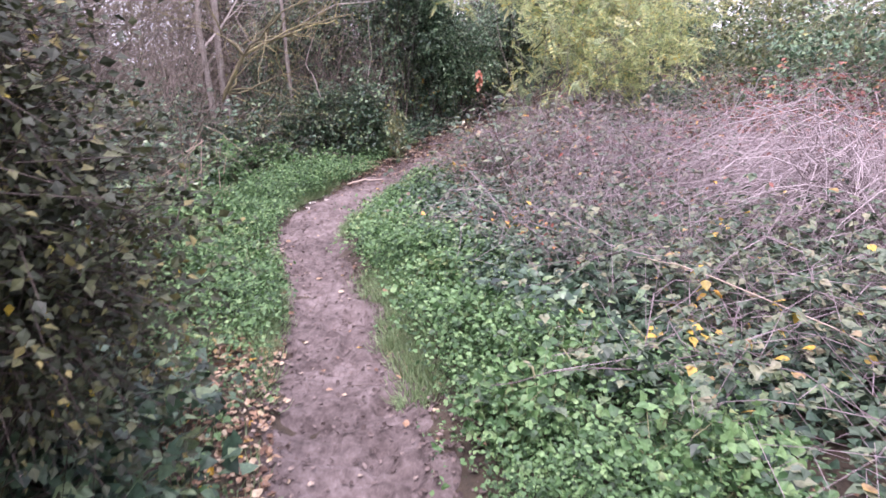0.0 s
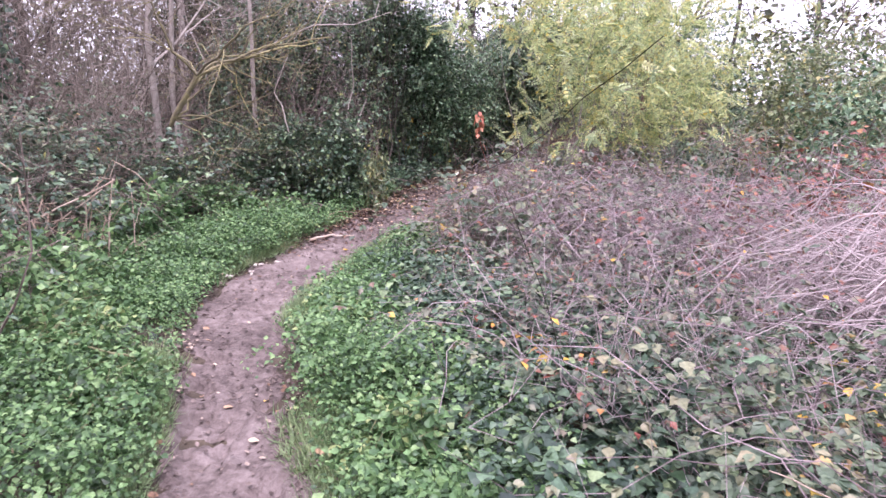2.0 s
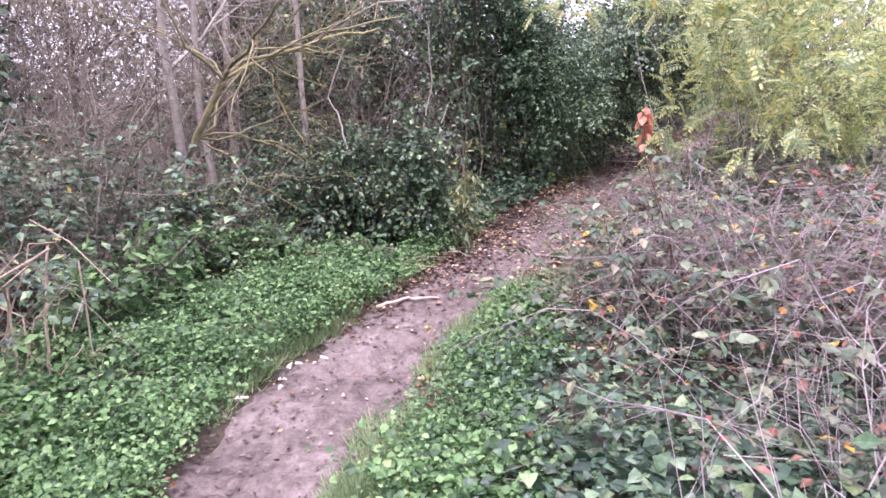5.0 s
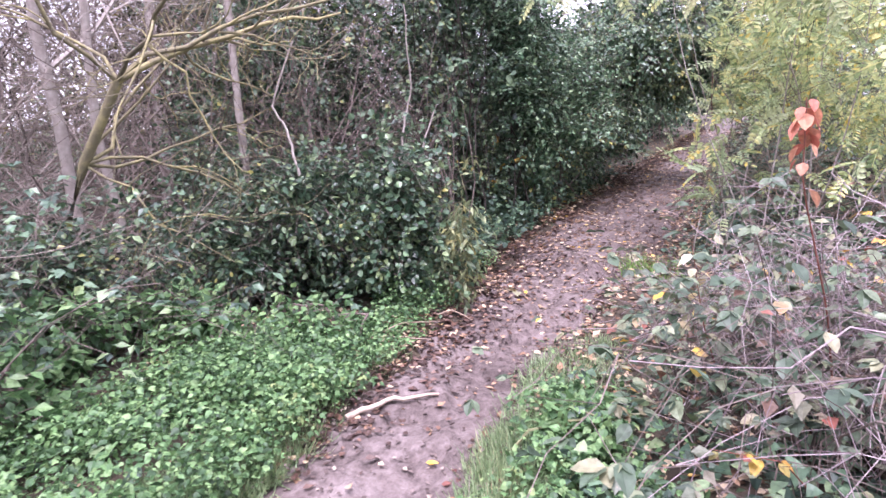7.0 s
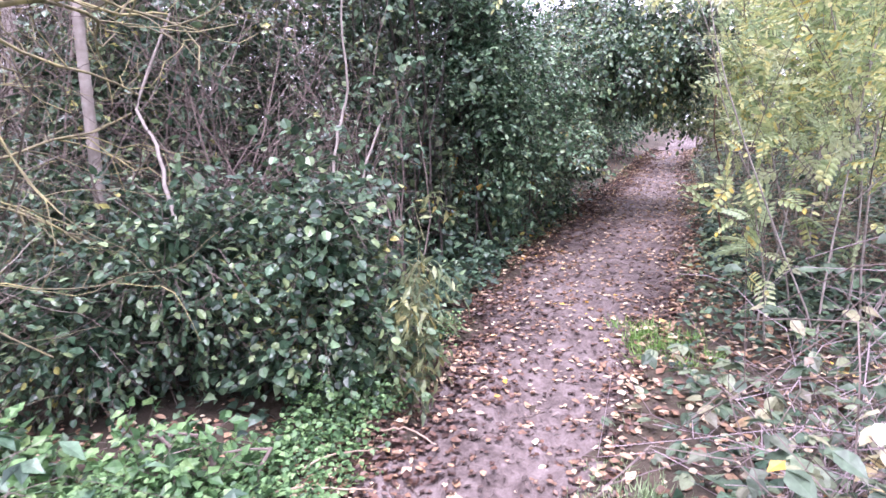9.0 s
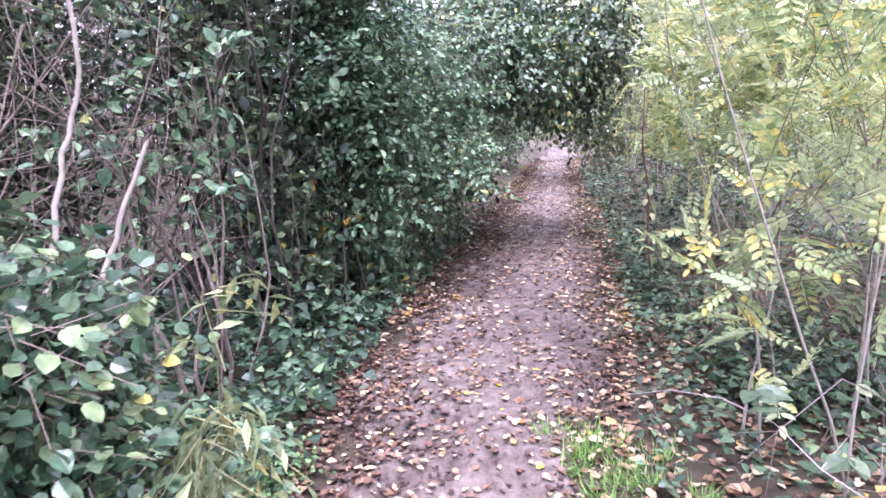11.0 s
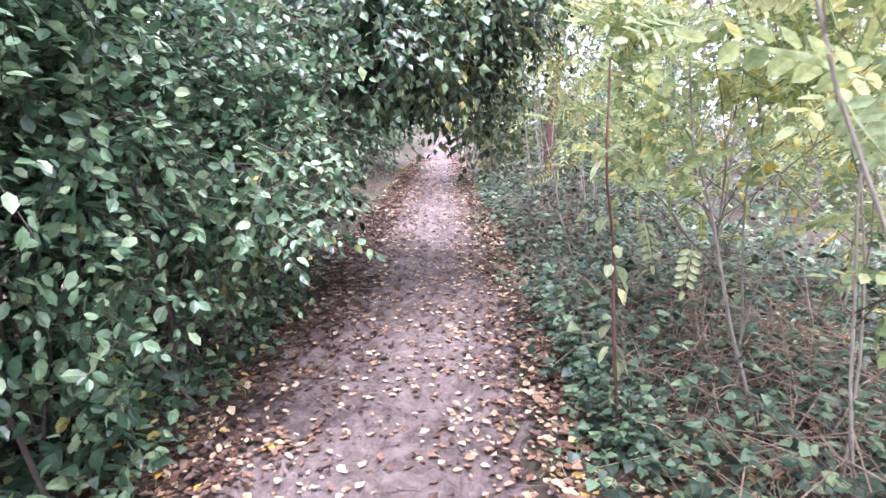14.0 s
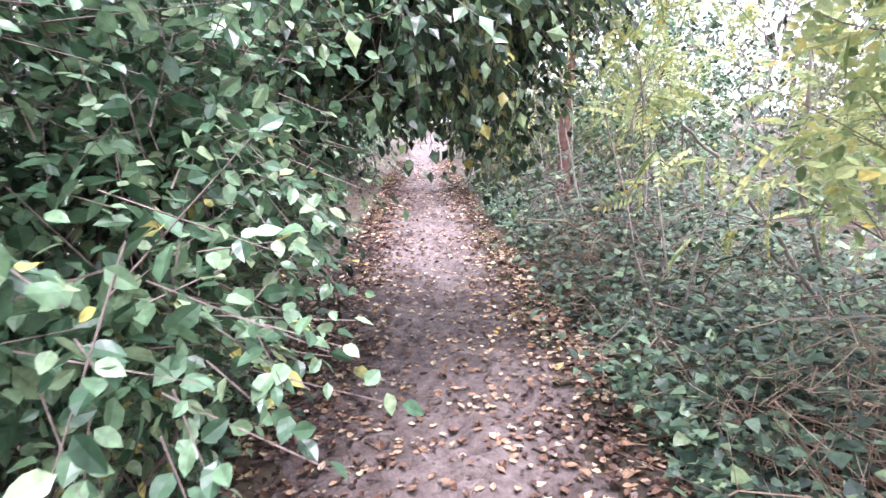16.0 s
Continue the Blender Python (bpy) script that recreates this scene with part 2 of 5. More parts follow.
def tri(faces):
    out = []
    for f in faces:
        for k in range(1, len(f) - 1):
            out.append((f[0], f[k], f[k + 1]))
    return np.array(out, dtype=np.int32)


# leaf blades: base at the origin, tip along y, upper side z
OVAL = (np.array([(0, 0, 0), (0, .55, -.03), (0, 1, -.10), (-.27, .28, .05), (-.27, .68, .03), (.27, .28, .05), (.27, .68, .03)]),
        tri([(0, 1, 4, 3), (1, 2, 4), (0, 5, 6, 1), (1, 6, 2)]))
ROUND = (np.array([(0, 0, 0), (0, .5, -.03), (0, 1, -.12), (-.32, .12, .05), (-.44, .5, .06), (-.24, .84, 0), (.32, .12, .05), (.44, .5, .06), (.24, .84, 0)]),
         tri([(0, 1, 4, 3), (1, 2, 5, 4), (0, 6, 7, 1), (1, 7, 8, 2)]))
SLIM = (np.array([(0, 0, 0), (-.14, .45, .04), (0, .5, 0), (.14, .45, .04), (0, 1, -.15)]), tri([(0, 2, 1), (0, 3, 2), (1, 2, 4), (2, 3, 4)]))
LOBED = (np.array([(0, .35, .03), (0, .0, 0), (-.46, .02, -.02), (-.34, .5, -.02), (0, 1, -.10), (.34, .5, -.02), (.46, .02, -.02)]),
         tri([(0, 2, 1), (0, 3, 2), (0, 4, 3), (0, 5, 4), (0, 6, 5), (0, 1, 6)]))
HERB = (np.array([(0, 0, 0), (-.34, .42, .06), (0, .45, -.02), (.34, .42, .06), (0, 1, -.14)]), tri([(0, 2, 1), (0, 3, 2), (1, 2, 4), (2, 3, 4)]))
NETTLE = (np.array([(0, 0, 0), (-.30, .16, .04), (-.40, .42, .05), (-.24, .62, .02), (0, 1, -.14), (.24, .62, .02), (.40, .42, .05), (.30, .16, .04), (0, .45, -.04)]),
          tri([(8, 1, 0), (8, 2, 1), (8, 3, 2), (8, 4, 3), (8, 5, 4), (8, 6, 5), (8, 7, 6), (8, 0, 7)]))
SPECK = (np.array([(0, 0, 0), (-.3, .5, .04), (0, 1, -.06), (.3, .5, .04)]), tri([(0, 3, 2), (0, 2, 1)]))
BLADE = (np.array([(-.035, 0, 0), (.035, 0, 0), (-.028, .45, .10), (.028, .45, .10), (0, 1, -.12)]), tri([(0, 1, 3, 2), (2, 3, 4)]))
CURL = (np.array([(0, 0, .10), (-.36, .35, .22), (0, .45, 0), (.34, .40, .16), (-.2, .8, .08), (.22, .78, .20), (0, 1.0, .14)]),
        tri([(0, 2, 1), (0, 3, 2), (1, 2, 4), (2, 3, 5), (2, 6, 4), (2, 5, 6)]))


def fine_leaf(half, tip=.8, rows=5):
    """A blade with a crease along its rib, a curved outline and a bent tip."""
    v, f = [], []
    for i in range(rows + 1):
        s = i / rows
        wd = half * math.sin(math.pi * min(1, s ** tip)) ** .8 if 0 < i < rows else 0
        z = -.16 * s * s
        v += [(-wd, s, z + wd * .22 + .012 * (-1) ** i), (0, s, z - .01), (wd, s, z + wd * .18 - .012 * (-1) ** i)]
    for i in range(rows):
        a = i * 3
        f += [(a, a + 1, a + 4, a + 3), (a + 1, a + 2, a + 5, a + 4)]
    return np.array(v), tri(f)


FINE_OVAL, FINE_ROUND, MID_OVAL = fine_leaf(.29), fine_leaf(.40, .72), fine_leaf(.31, .8, 4)


def pinnate(pairs=6):
    v, f = [], []
    for k in range(pairs * 2 + 1):
        s = (k // 2 + 1) / (pairs + 0.6)
        side = (-1, 1)[k % 2]
        end = k == pairs * 2
        y0, z0 = s, -.35 * s * s
        d = np.array((0, .9, -.35)) if end else np.array((side * .9, .42, -.25))
        d = d / np.linalg.norm(d)
        w = np.array((.5, 0, 0)) if end else np.array((-side * .15, .5, 0.05))
        ln = 0.30 * (1 - .35 * abs(s - .5))
        p0 = np.array((0, y0, z0))
        i = len(v)
        v += [p0, p0 + d * ln * .5 + w * ln * .5, p0 + d * ln + (0, 0, -.03), p0 + d * ln * .5 - w * ln * .5]
        f += [(i, i + 1, i + 2, i + 3)]
    i = len(v)
    v += [(-.008, 0, 0), (.008, 0, 0), (.006, 1, -.35), (-.006, 1, -.35), (0, .5, -.075)]
    f += [(i, i + 1, i + 4), (i + 4, i + 2, i + 3), (i, i + 4, i + 3)]
    return np.array(v, float), tri(f)


def pinnate_fine(pairs=5):
    """A feathered leaf with rounded leaflets."""
    v, f = [], []
    for k in range(pairs * 2 + 1):
        s = (k // 2 + 1) / (pairs + 0.5)
        side = (-1, 1)[k % 2]
        end = k == pairs * 2
        p0 = np.array((0, s, -.35 * s * s))
        d = np.array((0, .9, -.35)) if end else np.array((side * .9, .38, -.25))
        d = d / np.linalg.norm(d)
        w = np.array((1.0, 0, 0)) if end else np.array((-side * .35, .93, 0.05))
        ln = .34 * (1 - .3 * abs(s - .5))
        i = len(v)
        v += [p0 + d * .02, p0 + d * ln * .3 + w * ln * .24, p0 + d * ln * .75 + w * ln * .22, p0 + d * ln + (0, 0, -.03), p0 + d * ln * .75 - w * ln * .22, p0 + d * ln * .3 - w * ln * .24, p0 + d * ln * .5 - np.array((0, 0, .03))]
        f += [(i + 6, i + a, i + (a + 1) % 6) for a in range(6)]
    i = len(v)
    v += [(-.008, 0, 0), (.008, 0, 0), (.006, 1, -.35), (-.006, 1, -.35), (0, .5, -.075)]
    f += [(i, i + 1, i + 4), (i + 4, i + 2, i + 3), (i, i + 4, i + 3)]
    return np.array(v, float), tri(f)


PINNATE, PINNATE_FINE = pinnate(), pinnate_fine()


class Geo:
    def __init__(self):
        self.v, self.f, self.n = [], [], 0

    def add(self, v, f):
        self.v.append(np.asarray(v, float).reshape(-1, 3))
        self.f.append(np.asarray(f, np.int64).reshape(-1, 3) + self.n)
        self.n += len(self.v[-1])

    def leaves(self, blade, pos, along, up, size):
        """One blade at each place, laid along a direction with its upper side towards up."""
        tv, tf = blade
        pos = np.asarray(pos, float)
        count = len(pos)
        if not count:
            return
        y = unit(np.broadcast_to(along, pos.shape))
        x = unit(np.cross(y, np.broadcast_to(up, pos.shape)))
        z = np.cross(x, y)
        size = np.broadcast_to(np.asarray(size, float), (count,))[:, None, None]
        v = (x[:, None] * tv[None, :, :1] + y[:, None] * tv[None, :, 1:2] + z[:, None] * tv[None, :, 2:]) * size + pos[:, None]
        f = tf[None] + (np.arange(count) * len(tv))[:, None, None]
        self.add(v, f)

    def tubes(self, pts, radii, sides=4):
        """Tapered tubes along N lines of K places each."""
        pts = np.asarray(pts, float)
        count, k = pts.shape[:2]
        if not count:
            return
        radii = np.broadcast_to(np.asarray(radii, float), (count, k))
        t = unit(np.gradient(pts, axis=1))
        ref = np.where(np.abs(t[..., 2:]) > 0.9, np.array([1.0, 0, 0]), UP)
        a = unit(np.cross(t, ref))
        b = np.cross(t, a)
        ang = np.arange(sides) / sides * 2 * np.pi
        ring = a[:, :, None] * np.cos(ang)[:, None] + b[:, :, None] * np.sin(ang)[:, None]
        v = pts[:, :, None] + ring * radii[:, :, None, None]
        i = np.arange(k - 1)[:, None] * sides
        j = np.arange(sides)[None]
        j2 = (j + 1) % sides
        q = np.stack([i + j, i + j2, i + sides + j2, i + sides + j], -1).reshape(-1, 4)
        one = np.concatenate([q[:, [0, 1, 2]], q[:, [0, 2, 3]]])
        self.add(v, one[None] + (np.arange(count) * k * sides)[:, None, None])

    def mesh(self, name, material, smooth=False):
        me = bpy.data.meshes.new(name)
        v = np.concatenate(self.v) if self.v else np.zeros((0, 3))
        f = np.concatenate(self.f) if self.f else np.zeros((0, 3), int)
        me.vertices.add(len(v))
        me.vertices.foreach_set("co", v.astype(np.float32).ravel())
        me.loops.add(len(f) * 3)
        me.loops.foreach_set("vertex_index", f.astype(np.int32).ravel())
        me.polygons.add(len(f))
        me.polygons.foreach_set("loop_start", np.arange(0, len(f) * 3, 3, dtype=np.int32))
        me.polygons.foreach_set("use_smooth", np.full(len(f), smooth))
        me.materials.append(material)
        me.update(calc_edges=True)
        return me


def thing(name, x, y, label, category, group="", kind=""):
    """An empty at a thing's base on the ground."""
    ob = new(name)
    ob.location = (x, y, float(land(x, y)))
    ob.empty_display_size = 0.1
    return tagged(ob, label, category, group, kind)


def part(name, geo, material, parent=None, label="", smooth=False, kind=""):
    """One mesh made in world places, hung under its thing."""
    ob = new(name, geo.mesh(name, material, smooth))
    if parent is not None:
        base = parent.location if parent.parent is None else parent.parent.location
        if parent.parent is None:
            ob.data.transform(Matrix.Translation(-base))
        ob.parent = parent
    return tagged(ob, label, kind=kind)


# ---- lie of the land ----
_PY = np.array([-60, 0, 3, 5, 8, 9.3, 10.5, 12, 14, 16, 20, 26, 33, 44, 70, 900])
_PZ = np.array([0, 0, -.01, -.03, -.06, -.03, .03, .11, .21, .30, .48, .74, 1.0, 1.2, 1.3, 1.3])
WAY = np.array([(-.10, -8, .7), (-.2, 0, .62), (-.36, 2, .64), (-.55, 3, .66), (-.75, 3.9, .58), (-1.08, 4.85, .50), (-1.25, 5.6, .54),
                (-1.33, 6.3, .72), (-1.28, 7, .82), (-1.18, 7.6, .8), (-1.0, 8.2, .76), (-.78, 8.8, .8), (-.5, 9.5, .86), (-.1, 10.5, .97),
                (.4, 11.6, 1.2), (.9, 12.6, 1.33), (1.6, 14.05, 1.3), (2.58, 16.2, 1.2), (3.45, 18.1, 1.05), (5.75, 23.2, .9), (9.1, 30, .85), (17, 45, .85)])
_Y = np.linspace(-8, 45, 1061)


def _soft(v, k):
    p = np.pad(v, k, mode="reflect", reflect_type="odd")
    w = np.hanning(2 * k + 3)[1:-1]
    return np.convolve(p, w / w.sum(), mode="valid")


_CX = _soft(np.interp(_Y, WAY[:, 1], WAY[:, 0]), 12)
_CW = _soft(np.interp(_Y, WAY[:, 1], WAY[:, 2]), 12)
_COS = 1 / np.sqrt(1 + np.gradient(_CX, _Y) ** 2)
_YY = np.linspace(-60, 900, 9601)
_ZZ = _soft(np.interp(_YY, _PY, _PZ), 8)


def vnoise(x, y, scale, seed=0):
    """Smooth value noise in 0..1 over the plan."""
    x, y = np.asarray(x, float) * scale, np.asarray(y, float) * scale
    xi, yi = np.floor(x).astype(np.int64), np.floor(y).astype(np.int64)
    fx, fy = x - xi, y - yi
    fx, fy = fx * fx * (3 - 2 * fx), fy * fy * (3 - 2 * fy)

    def h(a, b):
        s = (a * 374761393 + b * 668265263 + seed * 974711) & 0x7fffffff
        s = ((s ^ (s >> 13)) * 1274126177) & 0x7fffffff
        return ((s ^ (s >> 16)) & 0xffff) / 65535.0
    return (h(xi, yi) * (1 - fx) + h(xi + 1, yi) * fx) * (1 - fy) + (h(xi, yi + 1) * (1 - fx) + h(xi + 1, yi + 1) * fx) * fy


def off(x, y):
    """Distance from the path's middle (right positive) and the path's half width there."""
    return (np.asarray(x, float) - np.interp(y, _Y, _CX)) * np.interp(y, _Y, _COS), np.interp(y, _Y, _CW) / 2


def bare(x, y):
    u, w = off(x, y)
    return np.interp(y, _YY, _ZZ) + 0.06 * (vnoise(x, y, 0.45, 3) - .5) * np.clip(np.abs(u) - w, 0, 1)


def land(x, y):
    u, w = off(x, y)
    e = np.clip((np.abs(u) - w + .12) / .3, 0, 1)
    e = e * e * (3 - 2 * e)
    return bare(x, y) + e * (.05 + .035 * (vnoise(x, y, 4.0, 5) - .5)) + .012 * (vnoise(x, y, 14, 6) - .5)


def grid_mesh(xs, ys, height):
    gx, gy = np.meshgrid(xs, ys)
    v = np.stack([gx, gy, height(gx, gy)], -1).reshape(-1, 3)
    nx, ny = len(xs), len(ys)
    i = (np.arange(ny - 1)[:, None] * nx + np.arange(nx - 1)[None]).ravel()
    f = np.concatenate([np.stack([i, i + 1, i + nx + 1], -1), np.stack([i, i + nx + 1, i + nx], -1)])
    return v, f


def under(x, y):
    u, w = off(x, y)
    return land(x, y) - .07 * np.clip((w + .02 - np.abs(u)) / .08, 0, 1)


def dents(x, y):
    holes = np.clip((vnoise(x, y * .8, 6.5, 16) - .60) / .16, 0, 1) * (.4 + .6 * vnoise(x, y, 31, 17))
    return .040 * (vnoise(x, y, 5, 13) - .5) + .050 * (np.abs(vnoise(x, y, 11, 14) - .5) - .2) + .022 * (vnoise(x, y, 27, 15) - .5) - .065 * holes


far = np.geomspace(1, 700, 26)
g = Geo()
g.add(*grid_mesh(np.concatenate([-7 - far[::-1], np.arange(-7, 9, .15), 9 + far]), np.concatenate([-4 - far[::-1], np.arange(-4, 26, .15), 26 + far]), under))
ground = part("ground", g, M_EARTH, smooth=True)
tagged(ground, "dark woodland floor of humus and rotting leaves", "ground", kind="structure")

s = np.concatenate([np.linspace(-7.9, .9, 120), np.arange(1, 17, .022), np.linspace(17.03, 44, 520)])
cols = np.linspace(-1, 1, 41)
cx, cw = np.interp(s, _Y, _CX), np.interp(s, _Y, _CW) / 2 + .10
co = np.interp(s, _Y, _COS)
si = np.sqrt(np.maximum(0, 1 - co ** 2)) * np.sign(np.gradient(np.interp(s, _Y, _CX), s))
px = cx[:, None] + cols[None] * (cw * co)[:, None]
py = s[:, None] - cols[None] * (cw * si)[:, None]
wob = np.abs(cols)[None] + .30 * (vnoise(px, py, 5, 11) - .5) + .16 * (vnoise(px, py, 17, 12) - .5)
edge = np.clip((wob - .72) / .3, 0, 1)
pz = land(px, py) + dents(px, py) * (1 - edge) - .05 * edge
idx = np.arange(px.size).reshape(px.shape)
q = np.stack([idx[:-1, :-1], idx[:-1, 1:], idx[1:, 1:], idx[1:, :-1]], -1).reshape(-1, 4)
g = Geo()
g.add(np.stack([px, py, pz], -1), np.concatenate([q[:, [0, 1, 2]], q[:, [0, 2, 3]]]))
footpath = part("path", g, M_MUD, smooth=True)
tagged(footpath, "narrow trodden footpath of damp pinkish brown mud", "path", kind="structure")


def on_path(x, y):
    u, w = off(x, y)
    return land(x, y) + dents(x, y) * (np.abs(u) < w)


# ---- plants ----
def rng(seed):
    return np.random.default_rng(seed)


def rand_dirs(r, n):
    return unit(r.normal(size=(n, 3)))


def hummocks(p, scale=3.2):
    """Rounded swellings and hollows of a leafy mass, 0..1."""
    x, y, z = p[:, 0], p[:, 1], p[:, 2]
    return np.clip((vnoise(x + .4 * z, y, scale, 71) + vnoise(y, z, scale, 72) + vnoise(z + .3 * y, x, scale, 73)) / 3 * 2 - .5, 0, 1)


def blob(r, n, lumps, shell=0.28):
    """Places in a lumpy mass of rounded heaps, thickest at its skin, with the way outwards."""
    lumps = np.asarray(lumps, float)
    wgt = (lumps[:, 3] * lumps[:, 4] * lumps[:, 5]) ** .7
    k = r.choice(len(lumps), n, p=wgt / wgt.sum())
    d = rand_dirs(r, n)
    rad = r.random(n) ** shell * (1 + .12 * r.normal(size=n))
    q = lumps[k, :3] + d * lumps[k, 3:]
    rad = rad * (1 + .9 * (hummocks(q) - .55))
    p = lumps[k, :3] + d * lumps[k, 3:] * rad[:, None]
    keep = (p[:, 2] > land(p[:, 0], p[:, 1]) + .04) & (hummocks(p, 3.6) > .16 + .08 * r.normal(size=n))
    u, w = off(p[:, 0], p[:, 1])
    keep &= (np.abs(u) > w * .95) | ((p[:, 2] > 1.0) & (p[:, 1] > 12.9) & (np.abs(u) > w * .4)) | ((p[:, 2] > 1.45) & (p[:, 1] > 14.0)) | (p[:, 2] > 2.75)
    return p[keep], unit(d / lumps[k, 3:])[keep]


def clear_of_path(p, margin):
    """Whether places leave the way free for someone walking."""
    u, w = off(p[..., 0], p[..., 1])
    return (np.abs(u) > w * .9 + margin) | (p[..., 2] > land(p[..., 0], p[..., 1]) + 2.15)


def heap(r, x, y, rx, ry, h, count=7, spread=.6):
    """Rounded heaps that make up one shrub."""
    z = float(land(x, y))
    out = [(x, y, z + h * .42, rx * .75, ry * .75, h * .5)]
    for _ in range(count):
        a, q = r.random() * 6.283, spread * (0.5 + .6 * r.random())
        s = .32 + .3 * r.random()
        out.append((x + rx * q * math.cos(a), y + ry * q * math.sin(a), z + h * (.15 + .62 * r.random()), rx * s, ry * s, h * s * .8))
    return out


def sprays(leaf_geo, twig_geo, r, p, d, length, per, blade, size, droop=.25, thick=.0022, flat=1.0):
    """Short twigs set with leaves left and right."""
    n = len(p)
    d = unit(d + .55 * r.normal(size=(n, 3)) + UP * (.25 - droop))
    ln = length * (.55 + .8 * r.random(n))[:, None]
    mid = p + d * ln * .5
    end = p + d * ln - UP * droop * ln * .5
    start = p - d * ln * .25
    twig_geo.tubes(np.stack([start, end], 1), np.array([thick, thick * .4]), 3)
    nrm = unit(UP * flat + d * .25 + .5 * r.normal(size=(n, 3)))
    side = unit(np.cross(d, nrm))
    for j in range(per):
        t = (j + .7) / per
        c = np.where(t < .5, 1, 0)
        pos = (start + (mid - start) * min(t * 2, 1)) if c else (mid + (end - mid) * (t * 2 - 1))
        sg = 1 if j % 2 else -1
        along = d * (.45 + .5 * (j == per - 1)) + side * sg * (.85 - .8 * (j == per - 1)) - UP * droop * .8 + .3 * r.normal(size=(n, 3))
        leaf_geo.leaves(blade, pos + .01 * r.normal(size=(n, 3)), along, nrm + .35 * r.normal(size=(n, 3)), size * (.6 + .7 * r.random(n)))


def arcs(r, base, reach, rise, k=7, wob=.05, turn=None):
    """Arching canes: from their foot up, over and down."""
    n = len(base)
    a = r.random(n) * 6.283 if turn is None else turn
    h = np.stack([np.cos(a), np.sin(a), np.zeros(n)], -1)
    t = np.linspace(0, 1, k)
    reach = np.broadcast_to(reach, (n,))
    rise = np.broadcast_to(rise, (n,))
    p = base[:, None] + h[:, None] * (reach[:, None] * t ** 1.25)[..., None]
    p[..., 2] += rise[:, None] * np.sin(np.pi * np.minimum(t * .78, 1))[None] * 1.0
    p += np.cumsum(r.normal(size=p.shape) * wob / math.sqrt(k), axis=1) * (t > 0)[None, :, None]
    return p


def limbs(r, start, d, length, radius, levels, kids=3, wander=.25, lift=.15, out=None, k=6):
    """A branching limb: lists of lines and radii by level, and the places of the finest twigs."""
    if out is None:
        out = []
    pts, p, v = [np.array(start, float)], np.array(start, float), unit(np.array(d, float))
    for _ in range(k - 1):
        v = unit(v + wander * r.normal(size=3) + UP * lift * .3)
        p = p + v * length / (k - 1)
        pts.append(p)
    out.append((np.array(pts), radius, levels))
    if levels > 0:
        for _ in range(kids):
            t = .25 + .72 * r.random()
            i = min(int(t * (k - 1)), k - 2)
            q = pts[i] + (pts[i + 1] - pts[i]) * (t * (k - 1) - i)
            nd = unit(unit(pts[i + 1] - pts[i]) * .7 + .85 * rand_dirs(r, 1)[0] + UP * lift)
            limbs(r, q, nd, length * (.4 + .3 * r.random()), radius * (1 - .6 * t) * .6, levels - 1, kids, wander, lift, out, k)
    return out


def limb_geo(lines, sides=5, tip=.35, least=.0016):
    g = Geo()
    for lv in sorted({a[2] for a in lines}):
        sel = [a for a in lines if a[2] == lv]
        pts = np.stack([a[0] for a in sel])
        rad = np.array([a[1] for a in sel])[:, None] * np.linspace(1, tip, pts.shape[1])[None]
        g.tubes(pts, np.maximum(rad, least), max(3, sides if lv > 0 else 3))
    return g


def leaf_parts(ob, r, blade, pos, along, up, size, material, name="leaf"):
    """Leaves that can be picked out one by one, each an object; they share three blades."""
    tv, tf = FINE_ROUND if blade is ROUND else FINE_OVAL if blade is OVAL or blade is HERB else blade
    shapes = []
    for k in (.8, 1.0, 1.2):
        g = Geo()
        g.add(tv * size * k, tf)
        shapes.append(g.mesh(name, material))
    y = unit(along)
    x = unit(np.cross(y, up))
    z = np.cross(x, y)
    for i in range(len(pos)):
        o = new(name, shapes[r.integers(0, 3)])
        o.parent = ob
        m = Matrix((x[i], y[i], z[i])).transposed().to_4x4()
        m.translation = Vector(pos[i]) - ob.location
        o.matrix_basis = m


